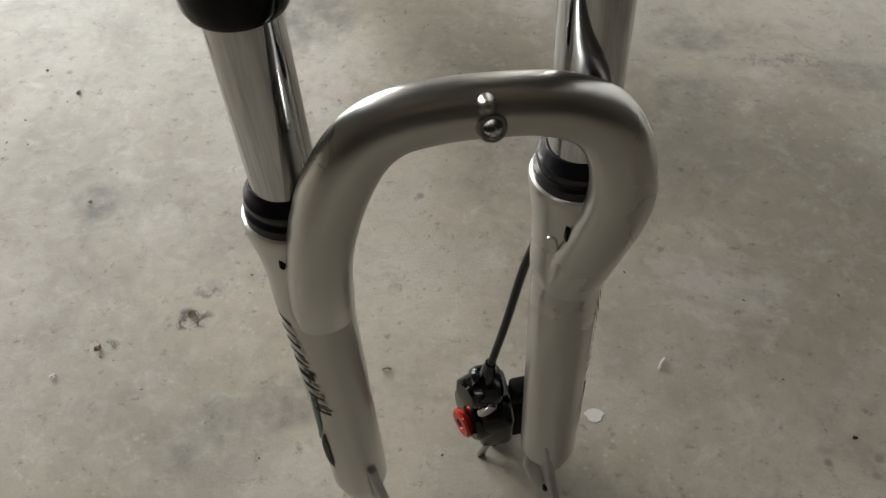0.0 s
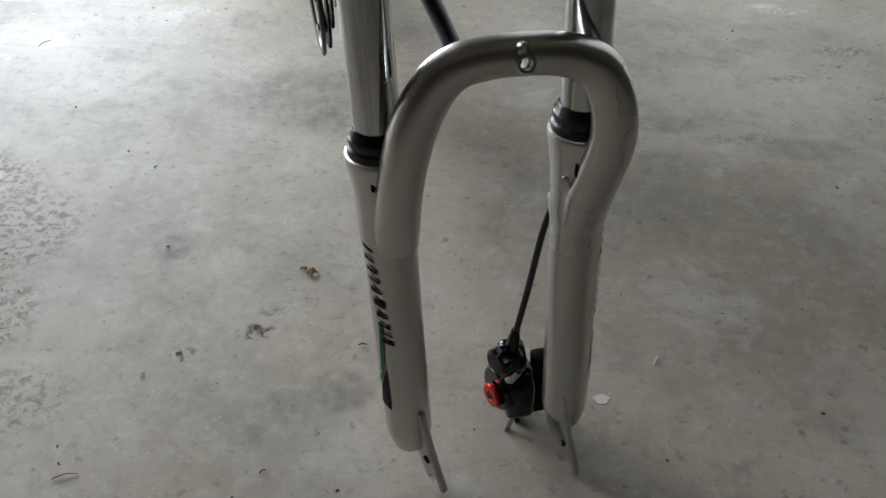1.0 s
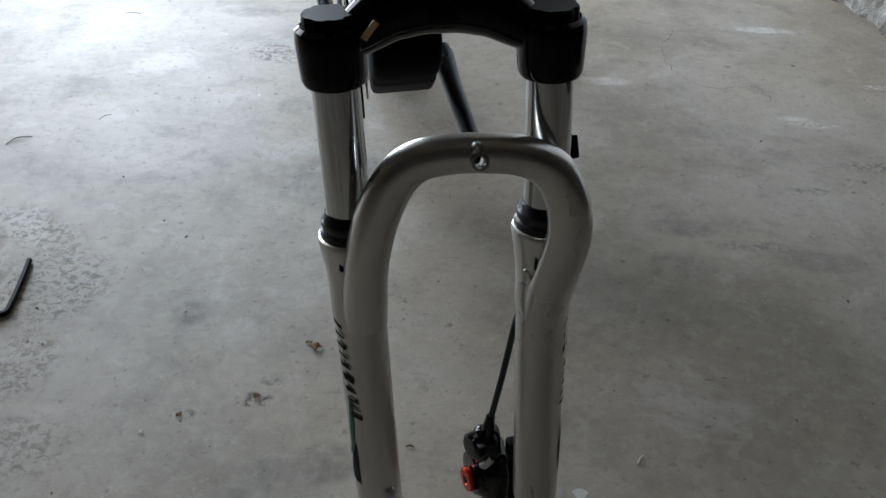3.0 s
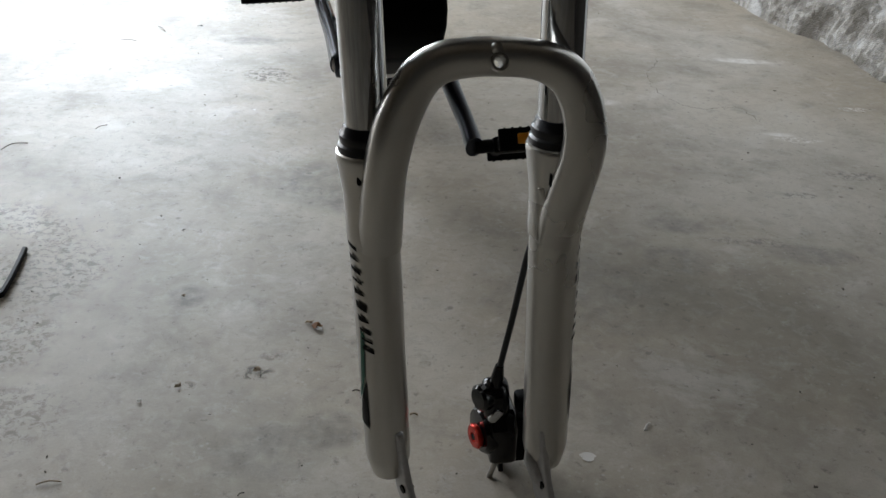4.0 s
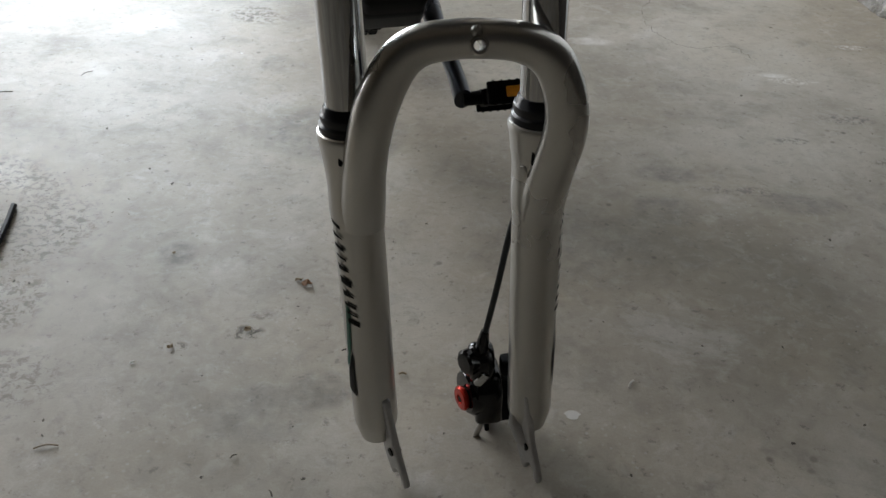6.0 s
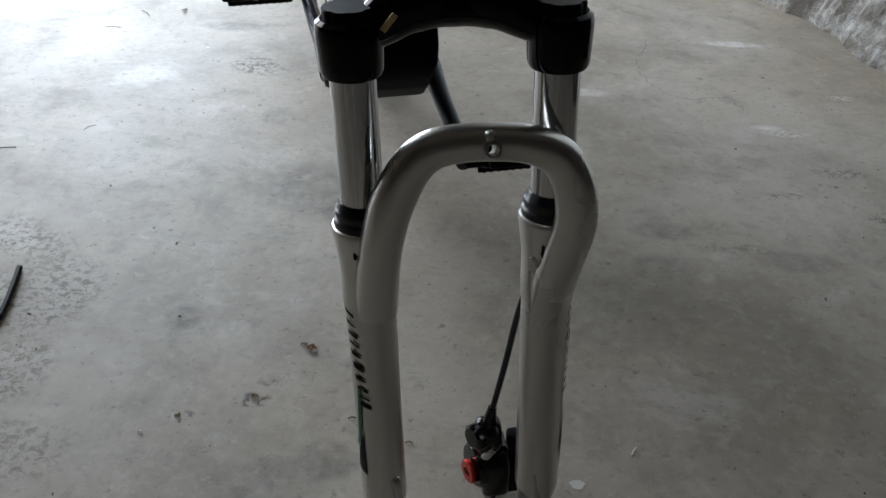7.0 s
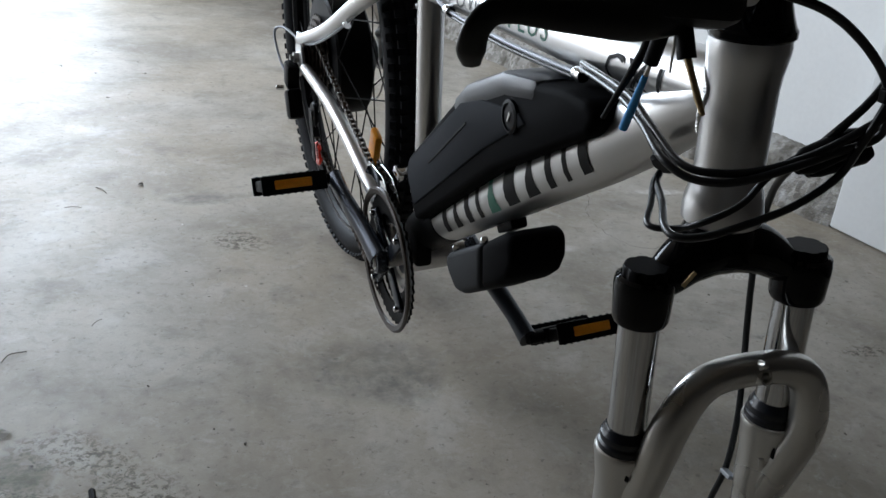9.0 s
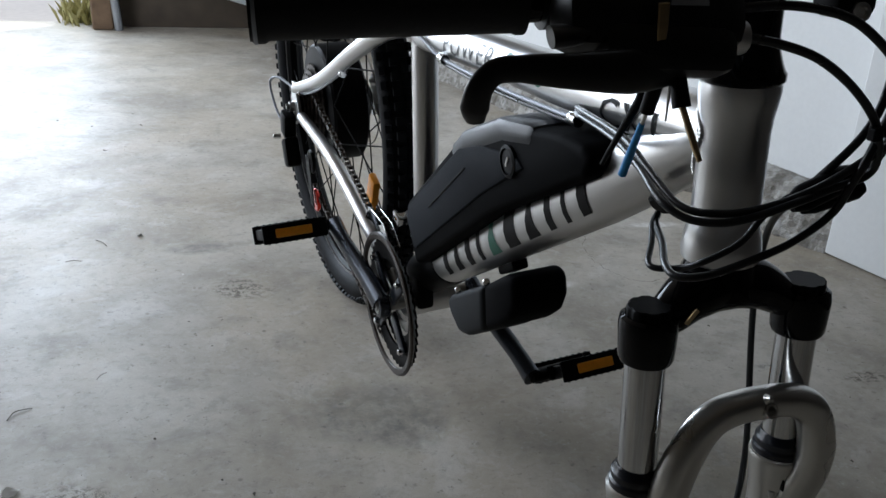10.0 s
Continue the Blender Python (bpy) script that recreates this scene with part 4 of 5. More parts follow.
def toothed(r, n, z0, z1, depth, inner):
    bm = bmesh.new()
    t = n * 4
    shape = (0, 0, depth, depth)
    rows = []
    for rr, z in ((None, z0), (None, z1), (inner, z1), (inner, z0)):
        rows.append([bm.verts.new((((r + shape[j % 4]) if rr is None else rr) * math.cos(2 * math.pi * j / t), ((r + shape[j % 4]) if rr is None else rr) * math.sin(2 * math.pi * j / t), z)) for j in range(t)])
    for a, b in zip(rows, rows[1:] + rows[:1]):
        for j in range(t):
            bm.faces.new((a[j], a[(j + 1) % t], b[(j + 1) % t], b[j]))
    return bm


part("chainring", toothed(0.0885, 44, -0.006, -0.003, 0.004, 0.062), BLACK, crank, "", FRAME @ CM)
part("chainring", toothed(0.066, 34, -0.013, -0.0105, 0.004, 0.048), BLACK, crank, "", FRAME @ CM)
part("chainring", toothed(0.042, 24, -0.02, -0.0175, 0.0035, 0.03), STEEL, crank, "", FRAME @ CM)
prof = [(0.0895, 0.003), (0.099, 0.002), (0.1005, 0.004), (0.0998, 0.0062), (0.0968, 0.0074), (0.0945, 0.0066), (0.0922, 0.0068), (0.0905, 0.0060)]
part("chain_guard", lathe(prof, 72, None, None, True), RUSTY, crank, "worn brown chain guard ring", FRAME @ CM)
for k in range(4):
    m = pose(0, 0, 0, 0, 0, 45 + 90 * k)
    part("spider_arm", box(0.06, 0.02, 0.006, 0.002, m @ pose(0.045, 0, 0)), CRANKM, crank, "", FRAME @ CM)
    part("ring_bolt", lathe([(0.0045, 0.003), (0.0045, 0.008), (0.003, 0.009)], 12, None, m @ pose(0.07, 0, 0)), CHROME, crank, "", FRAME @ CM)
part("spindle", sweep([(-0.075, 0.574, 0.195), (0.078, 0.574, 0.195)], 0.011, 20), STEEL, crank, "", FRAME)
CV = Vector((0, 0.154, 0.066))
for s in (-1, 1):
    c = Vector((0, 0.574, 0.195))
    v = CV if s < 0 else -CV
    pts = spline([c + Vector((s * 0.066, 0, 0)), c + v * 0.35 + Vector((s * 0.072, 0, 0)), c + v * 0.75 + Vector((s * 0.081, 0, 0)), c + v + Vector((s * 0.084, 0, 0))], 6)
    bm = sweep(pts, ease([0.0195, 0.016, 0.0145, 0.016], len(pts)), 20, 0.7, (s, 0, 0))
    lathe([(0.016, -0.009), (0.0185, -0.006), (0.0185, 0.002), (0.0165, 0.0055), (0.01, 0.0065)], 28, bm, aim(c + Vector((s * 0.068, 0, 0)), (s, 0, 0)))
    part("crank_arm", bm, CRANKM, crank, "dark anodised crank arm", FRAME)
    part("crank_bolt", lathe([(0.0075, 0), (0.0075, 0.003), (0.0045, 0.0035), (0.004, 0.001)], 16, None, aim(c + Vector((s * 0.0735, 0, 0)), (s, 0, 0))), STEEL, crank, "", FRAME)
    # pedal: spindle, body, two cage plates, reflectors
    tilt = -21 if s < 0 else -31
    e = c + v + Vector((s * 0.088, 0, 0))
    PM = FRAME @ Matrix.Translation(e) @ pose(0, 0, 0, tilt, 0, 0) @ Matrix.Diagonal((s, 1, 1, 1))
    pedal = new("pedal")
    pedal.parent = bike
    pedal["label"] = "black plastic pedal with orange reflectors"
    part("spindle", sweep([(-0.004, 0, 0), (0.03, 0, 0)], 0.0085, 16), BLACK, pedal, "", PM)
    bm = box(0.085, 0.022, 0.02, 0.004, pose(0.06, 0, 0))
    box(0.012, 0.085, 0.016, 0.003, pose(0.028, 0, 0), bm)
    box(0.012, 0.085, 0.016, 0.003, pose(0.100, 0, 0), bm)
    part("body", bm, BLACK, pedal, "", PM)
    for yy in (-1, 1):
        bm = box(0.092, 0.005, 0.027, 0.002, pose(0.064, yy * 0.043, 0))
        for k in range(9):
            for zz in (-1, 1):
                box(0.003, 0.004, 0.0012, 0.0005, pose(0.026 + k * 0.0095, yy * 0.043, zz * 0.0138), bm, 1)
        part("cage", bm, BLACK, pedal, "", PM)
        part("reflector", box(0.052, 0.003, 0.0125, 0.0015, pose(0.066, yy * 0.0462, 0)), AMBER, pedal, "orange pedal reflector", PM)

# chain: upper and lower run


def run(a, b, n):
    bm = bmesh.new()
    a, b = Vector(a), Vector(b)
    d = (b - a).normalized()
    for k in range(n):
        p = a.lerp(b, (k + 0.5) / n)
        q = Matrix.Translation(p) @ Matrix((Vector((1, 0, 0)), d, Vector((1, 0, 0)).cross(d))).transposed().to_4x4()
        w = 0.0035 if k % 2 else 0.0022
        for s in (-1, 1):
            bmesh.ops.create_cube(bm, size=1, matrix=q @ pose(s * w, 0, 0) @ Matrix.Diagonal((0.001, 0.0112, 0.0068, 1)))
        bmesh.ops.create_cube(bm, size=1, matrix=q @ pose(0, 0.0063, 0) @ Matrix.Diagonal((0.009, 0.0036, 0.0036, 1)))
    tagged(bpart("chain_run", bm, RUSTY, bike, "oily bicycle chain", False), kind="stuff")


run((-0.0505, 0.60, 0.283), (-0.050, AXLE.y - 0.03, AXLE.z + 0.035), 34)
run((-0.0505, 0.62, 0.118), (-0.050, AXLE.y - 0.01, AXLE.z - 0.14), 36)
# front derailleur cage and rear derailleur
fd = new("front_derailleur")
fd.parent = bike
bm = slab([(0.55, 0.285), (0.58, 0.31), (0.64, 0.315), (0.66, 0.29), (0.63, 0.296), (0.585, 0.292)], -0.058, -0.0565, 0.0005, 1)
bpart("cage_plate", bm, CHROME, fd)
bm = slab([(0.55, 0.285), (0.58, 0.31), (0.64, 0.315), (0.66, 0.29), (0.63, 0.296), (0.585, 0.292)], -0.046, -0.0445, 0.0005, 1)
bpart("cage_plate", bm, CHROME, fd)
bpart("clamp", lathe([(0.0172, 0.30), (0.0215, 0.301), (0.0215, 0.318), (0.0172, 0.319)], 28, None, pose(0, 0.570, 0)), CHROME, fd)
bm = box(0.03, 0.022, 0.014, 0.003, pose(-0.032, 0.562, 0.322, 20, 0, 0))
box(0.02, 0.014, 0.02, 0.003, pose(-0.02, 0.548, 0.305, 0, 0, 0), bm)
bpart("linkage", bm, CHROME, fd)
bpart("chainring_bracket", box(0.024, 0.03, 0.05, 0.006, pose(-0.018, 0.545, 0.222)), BLACK, fd)
rd = new("rear_derailleur")
rd.parent = bike
bm = box(0.022, 0.03, 0.045, 0.006, pose(-0.084, AXLE.y + 0.004, AXLE.z - 0.03, 15, 0, 0))
box(0.026, 0.028, 0.05, 0.006, pose(-0.086, AXLE.y - 0.012, AXLE.z - 0.075, -20, 0, 0), bm)
bpart("knuckle", bm, BLACK, rd)
bm = slab([(AXLE.y - 0.03, AXLE.z - 0.085), (AXLE.y - 0.005, AXLE.z - 0.085), (AXLE.y - 0.02, AXLE.z - 0.17), (AXLE.y - 0.04, AXLE.z - 0.17)], -0.062, -0.060, 0.0006, 1)
bpart("cage_plate", bm, BLACK, rd)
for dy, dz in ((-0.017, -0.095), (-0.03, -0.16)):
    bpart("jockey_wheel", lathe([(0.019, -0.003), (0.021, 0), (0.019, 0.003)], 20, None, aim(AXLE + Vector((-0.054, dy, dz)), (1, 0, 0))), RED if dz < -0.1 else BLACK, rd)
bpart("cable_screw", lathe([(0.004, 0), (0.004, 0.012), (0.003, 0.013)], 10, None, aim(AXLE + Vector((-0.098, 0.004, -0.05)), (-1, 0.4, 0))), CHROME, rd)

# cable stops and clips on the frame
for p in ((-0.0225, 0.165, 0.5475), (-0.021, 0.452, 0.5465), (-0.054, 0.745, 0.4775), (-0.066, 0.955, 0.407)):
    bpart("cable_clip", lathe([(0.0055, -0.006), (0.006, -0.004), (0.006, 0.004), (0.0055, 0.006)], 16, None, aim(p, (0, 1, 0.05))), CHROME, frame_p)

# handlebar
bar = new("handlebar")
bar.parent = bike
BZ, GZ = 0.690, 0.676
pts = spline([(-0.31, 0.004, GZ + 0.002), (-0.18, -0.022, GZ), (-0.10, -0.034, GZ + 0.004), (-0.06, -0.038, BZ), (0, -0.04, BZ), (0.06, -0.038, BZ), (0.10, -0.034, GZ + 0.004), (0.18, -0.022, GZ), (0.31, 0.004, GZ + 0.002)], 6)
hpart("bar", sweep(pts, 0.0118, 24), GLOSS, bar)
for s in (-1, 1):
    d = Vector((s * 0.13, 0.026, 0.002)).normalized()
    a = Vector((s * 0.176, -0.0228, GZ))
    prof = [(0.0175, 0), (0.0175, 0.004), (0.0165, 0.006), (0.0165, 0.128), (0.0178, 0.130), (0.0178, 0.1345), (0.017, 0.136)]
    g = hpart("grip", lathe(prof, 40, None, aim(a, d)), RUBBER, bar, "smooth black rubber grip")
    part("end_cap", lathe([(0.0168, 0.1355), (0.0165, 0.1372), (0.0115, 0.1372), (0.011, 0.1362), (0.001, 0.1362)], 36, None, aim(a, d)), BLACK, g, "", HEAD)
    part("end_ring", lathe([(0.0179, 0.1335), (0.0181, 0.1345), (0.0179, 0.1355)], 40, None, aim(a, d)), ZINC, g, "", HEAD)

# shifter and brake lever on the drive side
lever = new("brake_lever")
lever.parent = bike
lever["label"] = "black brake lever and gear shifter unit"
bm = box(0.10, 0.034, 0.036, 0.012, pose(-0.125, -0.06, 0.668, -20, 4, -6))
hpart("shifter_body", bm, SATIN, lever)
hpart("shifter_cover", box(0.06, 0.036, 0.028, 0.009, pose(-0.14, -0.045, 0.684, 0, 0, -8)), SATIN, lever)
hpart("lever_housing", box(0.075, 0.03, 0.026, 0.01, pose(-0.122, -0.07, 0.654, -15, 6, -6)), SATIN, lever)
hpart("cable_boss", box(0.028, 0.024, 0.026, 0.008, pose(-0.0955, -0.063, 0.657, 0, 6, 0)), SATIN, lever)
hpart("clamp", lathe([(0.0125, -0.008), (0.0165, -0.007), (0.0165, 0.007), (0.0125, 0.008)], 28, None, aim((-0.16, -0.0255, GZ + 0.001), (1, -0.15, 0))), SATIN, lever)
pts = spline([(-0.115, -0.07, 0.648), (-0.145, -0.08, 0.648), (-0.18, -0.086, 0.652), (-0.207, -0.086, 0.6555), (-0.219, -0.085, 0.655), (-0.2255, -0.083, 0.648), (-0.2265, -0.079, 0.638), (-0.2245, -0.075, 0.631)], 7)
hpart("lever_blade", sweep(pts, ease([0.0125, 0.0115, 0.0085, 0.0062, 0.006, 0.0062, 0.0068, 0.0045], len(pts)), 20, 0.55, (0, 1, 0)), SATIN, lever)
hpart("indicator_plate", slab([(-0.0835, 0.679), (-0.0835, 0.667), (-0.0825, 0.660), (-0.0815, 0.679)], -0.1345, -0.1285, 0.0006, 1), BRASS, lever)
hpart("thumb_paddle", sweep(spline([(-0.155, -0.06, 0.668), (-0.17, -0.066, 0.665), (-0.181, -0.064, 0.664)], 5), [0.009] * 11, 16, 0.6), SATIN, lever)
bm = lathe([(0.0060, -0.003), (0.0088, -0.002), (0.0092, 0.002), (0.0088, 0.004), (0.0092, 0.006), (0.0088, 0.0115), (0.0055, 0.0135)], 14, None, aim((-0.0835, -0.0665, 0.6565), (1, -0.08, -0.05)))
hpart("barrel_adjuster", bm, ALLOY, lever, "ribbed metal barrel adjuster")
hpart("lever_print", box(0.02, 0.0005, 0.0028, 0, pose(-0.1165, -0.082, 0.678, -20, 4, -6)), ZINC, lever, "", False)
rc = new("control_clamp")
rc.parent = bike
hpart("clamp", lathe([(0.0125, -0.012), (0.0175, -0.011), (0.0175, 0.011), (0.0125, 0.012)], 28, None, aim((0.028, -0.039, BZ), (1, 0.05, 0))), BLACK, rc)
hpart("clamp_lug", box(0.03, 0.022, 0.02, 0.005, pose(0.014, -0.046, 0.668)), BLACK, rc)
hpart("clamp_bolt", lathe([(0.0055, 0), (0.0055, 0.004), (0.0035, 0.0042), (0.003, 0.002)], 16, None, aim((0.014, -0.0572, 0.6612), (-0.25, -1, 0.2))), ALLOY, rc)

# cables
STOP = (-0.026, 0.178, 0.5525)
cables = [
    ("gear_cable", 0.0026, [(-0.0686, -0.062, 0.6552), (-0.0492, -0.07, 0.651), (-0.0259, -0.075, 0.642), (0.001, -0.075, 0.624), (0.027, -0.07, 0.601), (0.040, -0.065, 0.579), (0.040, -0.06, 0.5637), (0.018, -0.055, 0.556), (-0.006, -0.05, 0.548), (-0.0277, -0.042, 0.540), (-0.0468, -0.035, 0.537), (-0.0607, -0.02, 0.5377), (-0.0664, 0.0, 0.5448), (-0.0556, 0.04, 0.552), (-0.0444, 0.09, 0.5565), STOP]),
    ("brake_cable", 0.0026, [(-0.0727, -0.06, 0.6696), (-0.0420, -0.07, 0.6700), (-0.012, -0.08, 0.662), (0.016, -0.085, 0.6400), (0.043, -0.08, 0.614), (0.0530, -0.068, 0.590), (0.0353, -0.062, 0.575), (0.0097, -0.052, 0.5565), (-0.0179, -0.04, 0.544), (-0.0448, -0.031, 0.5415), (-0.0583, -0.01, 0.5425), (-0.0536, 0.035, 0.554), (-0.0445, 0.08, 0.561), (-0.027, 0.175, 0.558)]),
    ("wiring_lead", 0.0026, [(-0.030, 0.05, 0.510), (-0.0383, 0.04, 0.5083), (-0.053, 0.01, 0.5075), (-0.0672, -0.015, 0.504), (-0.0682, -0.03, 0.5028), (-0.0549, -0.04, 0.5054), (-0.030, -0.045, 0.5118), (-0.0015, -0.05, 0.5222), (0.0215, -0.055, 0.539), (0.0281, -0.06, 0.558), (0.036, -0.065, 0.585), (0.06, -0.06, 0.63), (0.08, -0.05, 0.675)]),
    ("wiring_lead", 0.0022, [(-0.030, 0.05, 0.511), (-0.0406, 0.04, 0.5087), (-0.0544, 0.02, 0.5039), (-0.0685, 0.0, 0.498), (-0.0574, -0.015, 0.5003), (-0.048, -0.03, 0.51), (-0.0276, -0.035, 0.5208), (-0.0126, -0.035, 0.5355), (0.003, -0.036, 0.546), (0.012, -0.04, 0.55)]),
    ("wiring_lead", 0.0024, [(0.038, -0.055, 0.560), (0.05, -0.06, 0.58), (0.066, -0.05, 0.62), (0.07, -0.045, 0.67)]),
    ("brake_hose", 0.0027, [(0.0318, 0.0305, 0.108), (0.0413, 0.031, 0.1533), (0.0515, 0.032, 0.2065), (0.060, 0.030, 0.2425), (0.069, 0.037, 0.28), (0.0725, 0.044, 0.32), (0.072, 0.050, 0.37), (0.068, 0.050, 0.415), (0.062, 0.044, 0.45), (0.045, 0.020, 0.50), (0.022, -0.022, 0.538), (0.02, -0.04, 0.556), (0.045, -0.055, 0.60), (0.06, -0.05, 0.67)]),
]
for name, r, pts in cables:
    hpart(name, sweep(spline(pts, 8), r, 12), CABLE, bike, "black sheathed cable")
hpart("connector", sweep([(0.0, -0.043, 0.5445), (0.008, -0.044, 0.548), (0.034, -0.047, 0.558), (0.043, -0.05, 0.562)], [0.005, 0.0088, 0.0088, 0.0055], 16), BLACK, bike, "black cable connector sleeve")
hpart("connector", sweep([(0.012, -0.04, 0.540), (0.02, -0.041, 0.542), (0.047, -0.046, 0.549), (0.052, -0.047, 0.5505)], [0.0045, 0.0068, 0.0068, 0.0045], 16), BLACK, bike, "black cable connector sleeve")
hpart("cable_tie", lathe([(0.0055, -0.0015), (0.0062, 0), (0.0055, 0.0015)], 16, None, aim((0.034, -0.068, 0.594), (0.6, 0, 0.7))), BLACK, bike)
hpart("cable_tie", box(0.007, 0.006, 0.008, 0.001, pose(0.0265, -0.0725, 0.594)), BLACK, bike, "", False)
hpart("cable_tie", box(0.008, 0.012, 0.004, 0.001, pose(0.056, 0.022, 0.2435, 0, 20, 0)), ZINC, bike, "pale cable tie", False)
bpart("cable_inlet", lathe([(0.0085, 0), (0.0095, 0.002), (0.0095, 0.007), (0.007, 0.009)], 20, None, aim((-0.021, 0.04, 0.520), (-0.75, -0.2, -0.62))), BLACK, frame_p)
fcab = spline([(-0.0225, 0.17, 0.5475), (-0.023, 0.30, 0.5445), (-0.0215, 0.452, 0.5465), (-0.024, 0.52, 0.562), (-0.034, 0.575, 0.563), (-0.046, 0.66, 0.524), (-0.054, 0.745, 0.4785), (-0.063, 0.86, 0.43), (-0.067, 0.955, 0.407), (-0.085, 1.02, 0.42), (-0.098, 1.04, 0.41), (-0.096, 1.02, 0.37), (-0.09, 0.99, 0.345)], 8)
bpart("rear_cable", sweep(fcab, 0.0022, 10), ZINC, bike, "thin pale cable along the frame")
bpart("rear_cable", sweep(spline([(-0.019, 0.17, 0.542), (-0.02, 0.32, 0.538), (-0.0195, 0.45, 0.541)], 6), 0.0024, 10), CABLE, bike)

# small tools hung by the lever
tools = tagged(new("hanging_tools"), "small black, blue and brass tools hanging from the brake lever", "tool")


def tool(name, pts, r, mat, label=""):
    hpart(name, sweep(pts, r, 12), mat, tools, label)


TX = -0.113
tool("black_rod", [(TX, -0.049, 0.640), (TX, -0.041, 0.622), (TX, -0.006, 0.575)], [0.0026, 0.0028, 0.0014], BLACK, "black tapered rod")
tool("blue_handle", [(TX, -0.057, 0.640), (TX, -0.048, 0.617)], [0.0042, 0.0042], BLACK, "black handle")
tool("blue_shank", [(TX, -0.0485, 0.618), (TX, -0.0445, 0.609)], 0.0013, STEEL)
tool("blue_tip", [(TX, -0.0445, 0.6095), (TX, -0.035, 0.589), (TX, -0.0285, 0.5755)], [0.0018, 0.0025, 0.0026], BLUE, "blue plastic tip")
tool("thin_blade", [(TX, -0.067, 0.640), (TX, -0.0655, 0.616)], [0.001, 0.0006], STEEL)
tool("bit_handle", [(TX, -0.072, 0.642), (TX, -0.078, 0.626)], [0.0042, 0.0048], BLACK, "black handle")
tool("brass_bit", [(TX, -0.078, 0.627), (TX, -0.0915, 0.609), (TX, -0.0965, 0.603)], [0.0018, 0.0018, 0.0013], BRASS, "brass coloured bit")

# ---- loose things on the floor ----
bm = sweep(spline([(-0.447, 0.642, 0.004), (-0.438, 0.60, 0.004), (-0.4305, 0.556, 0.004), (-0.4305, 0.545, 0.004), (-0.438, 0.5405, 0.004), (-0.462, 0.535, 0.004)], 8), 0.0038, 6)
tagged(finish("hex_key", bm, BLACK), "black bent hex key lying on the concrete floor", "hex key")


def scrap(name, x, y, size, seed, mat, label, category):
    """A curled dry fragment."""
    rng = random.Random(seed)
    bm = bmesh.new()
    n = 9
    c = bm.verts.new((0, 0, size * 0.25))
    ring = [bm.verts.new((size * rng.uniform(0.5, 1) * math.cos(2 * math.pi * k / n), size * rng.uniform(0.35, 0.8) * math.sin(2 * math.pi * k / n), size * rng.uniform(0.02, 0.45))) for k in range(n)]
    for k in range(n):
        bm.faces.new((c, ring[k], ring[(k + 1) % n]))
    bmesh.ops.solidify(bm, geom=bm.faces[:], thickness=0.0006)
    bm.transform(pose(x, y, 0.0008, 0, 0, rng.uniform(0, 360)))
    return tagged(finish(name, bm, mat, smooth=False), label, category)


scrap("dry_leaf", -0.079, 0.524, 0.0085, 1, LEAF, "small curled brown dry leaf fragment on concrete", "leaf")
scrap("dry_leaf", -0.088, 0.530, 0.0055, 2, STRAW, "small curled tan dry leaf fragment on concrete", "leaf")
scrap("dry_leaf", -0.076, 0.519, 0.005, 6, CHALK, "pale curled papery leaf fragment on concrete", "leaf")
scrap("dry_leaf", -0.126, 0.445, 0.0055, 3, STRAW, "tan crumbled leaf fragment on concrete", "leaf")
scrap("dry_leaf", -0.195, 0.413, 0.005, 4, STRAW, "tan crumbled leaf fragment on concrete", "leaf")
scrap("dry_leaf", -0.235, 0.568, 0.003, 5, STRAW, "tiny tan leaf crumb on concrete", "leaf")


def twig(x, y, length, yaw, r=0.0009, mat=STRAW):
    bm = sweep(spline([(-length / 2, 0, 0.0012), (0, length * 0.05, 0.0025), (length / 2, -length * 0.03, 0.0012)], 4), r, 6)
    bm.transform(pose(x, y, 0, 0, 0, yaw))
    return tagged(finish("twig", bm, mat), "thin dry twig lying on the concrete floor", "twig")


twig(-0.264, 0.281, 0.02, 16, 0.0006)
twig(0.034, 0.392, 0.007, 5)
twig(-0.024, 0.421, 0.008, 8, 0.0007, CRUMB)
twig(0.253, 0.394, 0.012, 62, 0.0010, CHALK)
bm = bmesh.new()
bm.faces.new([bm.verts.new(((0.0068 + 0.001 * math.sin(3 * a) + 0.0006 * math.sin(7 * a)) * math.cos(a), 0.0068 * math.sin(a), 0.0006)) for a in (2 * math.pi * k / 40 for k in range(40))])
bm.transform(pose(0.193, 0.350, 0) @ Matrix.Diagonal((1.0, 0.85, 1, 1)))
tagged(finish("paint_spot", bm, CHALK), "round white splash dried on the concrete", "paint spot")
scrap("plastic_scrap", -0.57, 0.757, 0.014, 31, CHALK, "crumpled scrap of clear white plastic on the floor", "plastic scrap")
scrap("pebble", 0.530, 0.659, 0.004, 9, CRUMB, "small dark pebble on the concrete floor", "pebble")

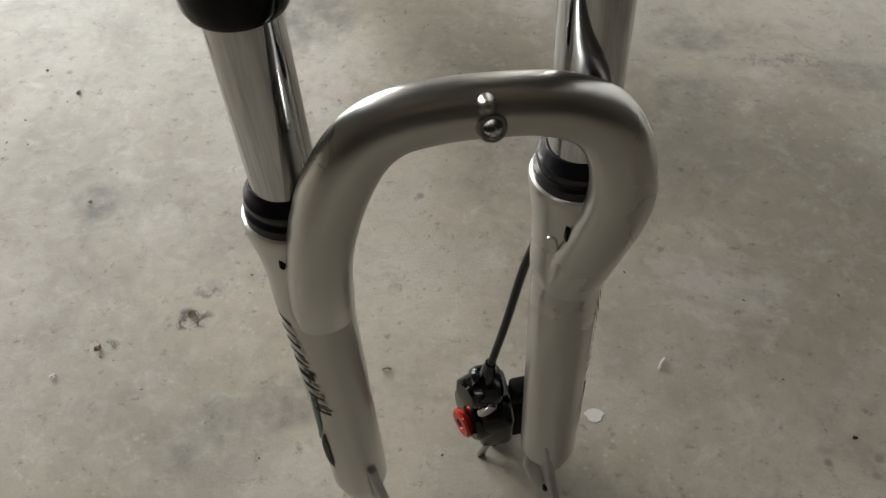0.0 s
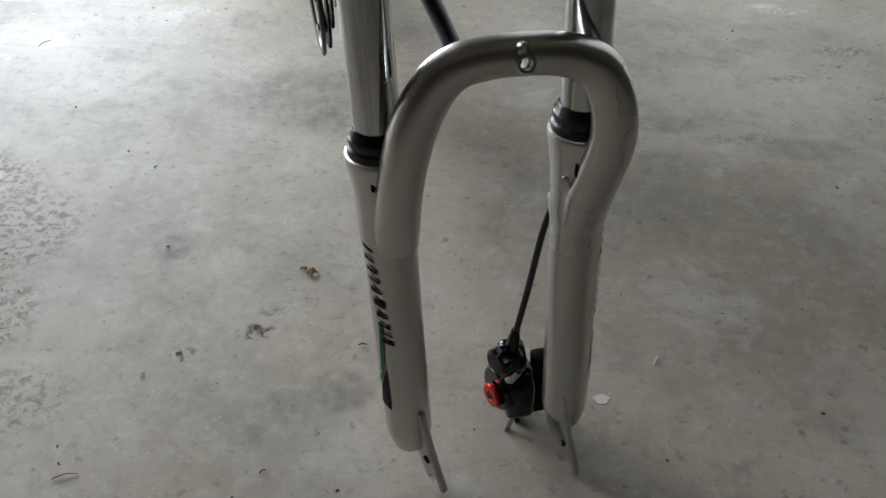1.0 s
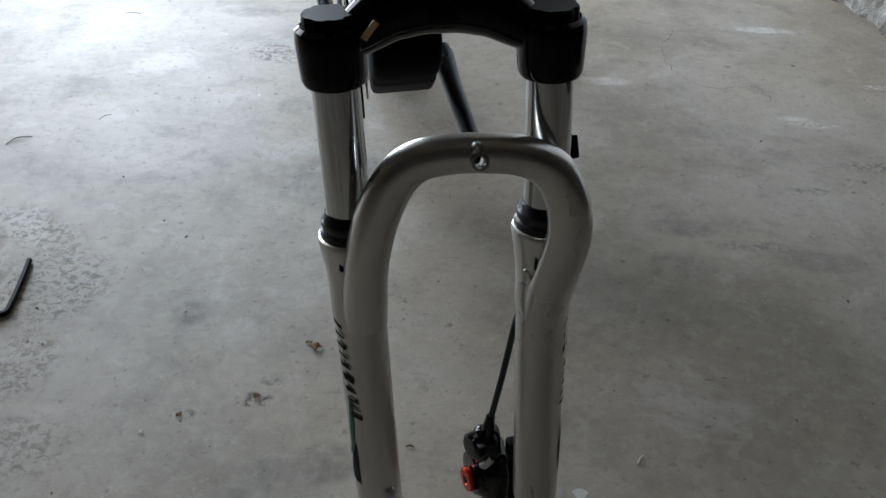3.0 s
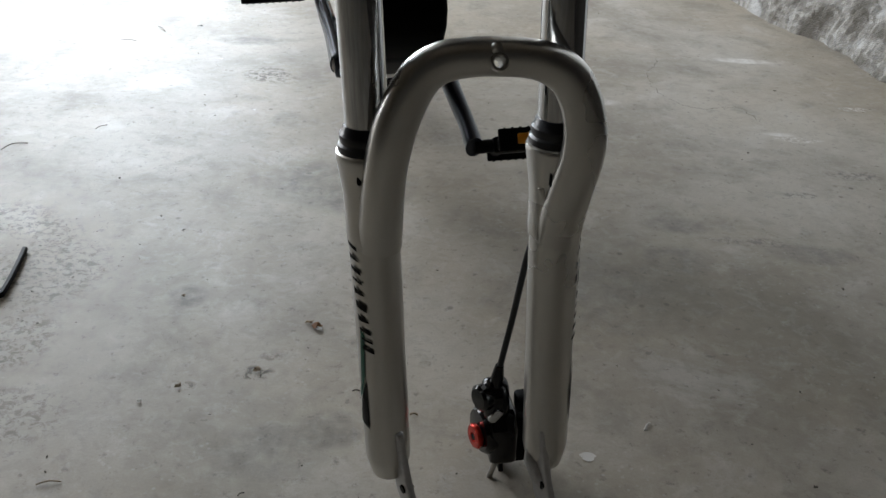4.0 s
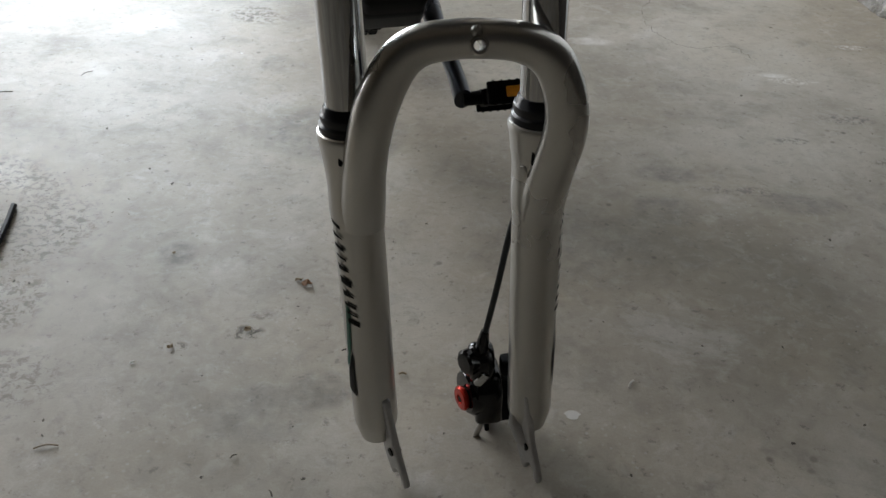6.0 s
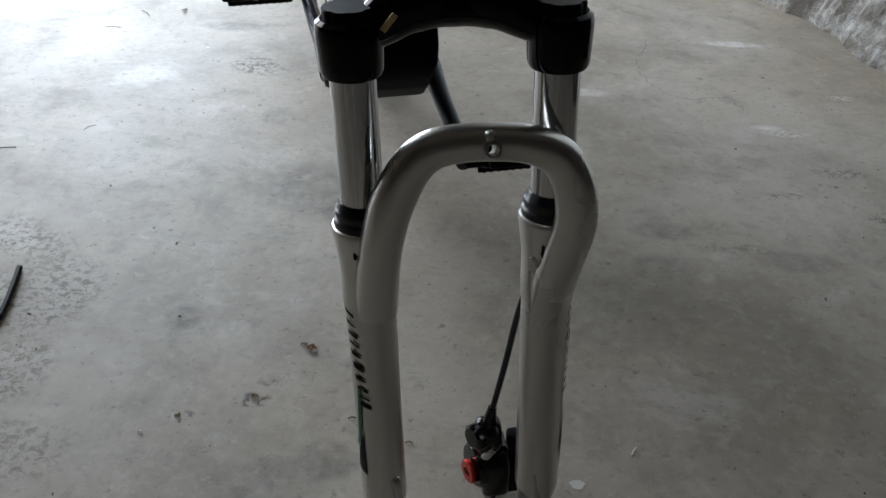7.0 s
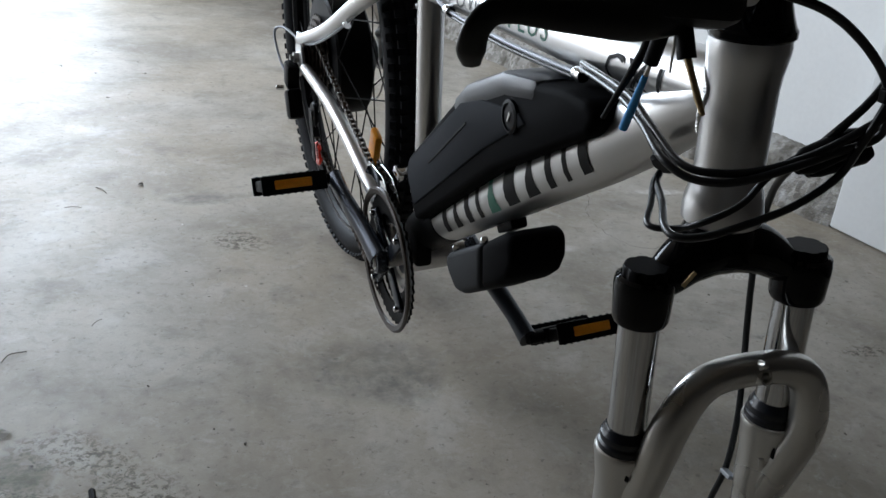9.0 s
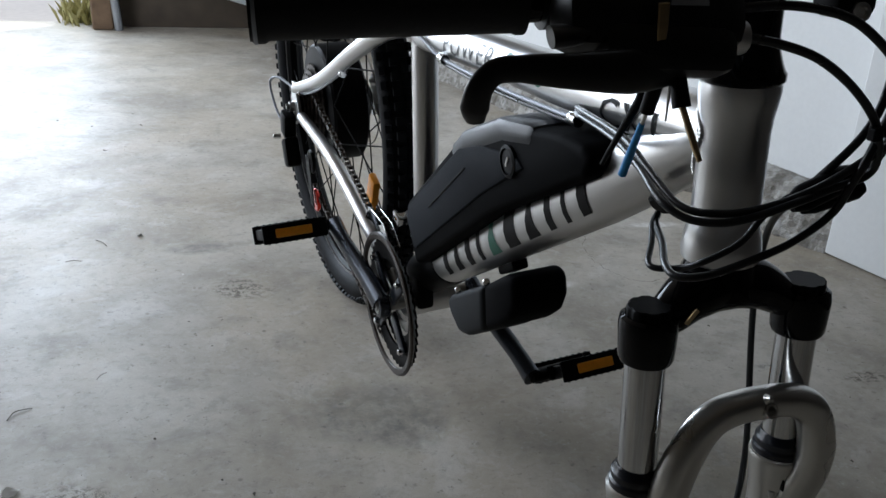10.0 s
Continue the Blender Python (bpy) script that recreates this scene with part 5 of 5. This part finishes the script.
for k, (x, y, size) in enumerate(((-0.812, 2.469, 0.007), (-0.707, 2.404, 0.008), (-0.577, 2.411, 0.009), (-0.609, 2.539, 0.006), (-0.641, 2.167, 0.009), (-0.753, 2.213, 0.005),
                                  (-0.495, 1.567, 0.009), (-0.278, 0.712, 0.0042), (-0.317, 0.745, 0.003), (-0.379, 1.178, 0.003), (-0.324, 1.179, 0.0025), (-0.45, 1.393, 0.003),
                                  (-0.124, 0.257, 0.0022), (-0.04, 0.26, 0.0026), (0.389, 0.328, 0.0028), (0.237, 0.282, 0.0024), (0.076, 0.319, 0.0016), (-0.407, 0.846, 0.003), (0.52, 1.053, 0.004))):
    scrap("pebble", x, y, size, 40 + k, CRUMB, "small dark dirt crumb on the concrete floor", "pebble")
for k, (x, y) in enumerate(((-0.400, 1.37), (-0.281, 1.122), (-0.225, 0.389))):
    scrap("glass_crumb", x, y, 0.004, 70 + k, CHALK, "tiny pale glassy crumb on the concrete floor", "crumb")
twig(-0.567, 1.538, 0.04, -50, 0.0008, HAIRLINE)
twig(-0.606, 1.451, 0.03, 5, 0.0006, HAIRLINE)
twig(-0.498, 1.019, 0.022, 60, 0.0006, HAIRLINE)
twig(-0.103, 0.281, 0.006, 40, 0.0006, CRUMB)
twig(-0.064, 0.244, 0.007, -60, 0.0006, CRUMB)
bm = sweep(spline([(-0.607, 0.917, 0.0015), (-0.603, 0.934, 0.0018), (-0.596, 0.938, 0.003), (-0.580, 0.944, 0.0015)], 4), 0.0008, 6)
tagged(finish("twig", bm, CRUMB), "dark bent twig lying on the concrete floor", "twig")


def crumbs():
    rng = random.Random(12)
    bm = bmesh.new()
    for k in range(760):
        if k < 160:
            x, y = rng.gauss(-0.42, 0.05), rng.gauss(0.60, 0.07)
        else:
            x, y = rng.uniform(-1.4, 0.9), rng.uniform(0.0, 2.6)
        r = abs(rng.gauss(0, 0.00045)) + 0.0003
        bmesh.ops.create_icosphere(bm, subdivisions=1, radius=r, matrix=pose(x, y, r * 0.25, 0, 0, rng.uniform(0, 180)) @ Matrix.Diagonal((rng.uniform(0.8, 2.6), 1, 0.4, 1)))
    return bm


tagged(finish("dirt_crumbs", crumbs(), CRUMB, smooth=False), "scattered dark dirt crumbs on the concrete floor", "dirt", "", "stuff")
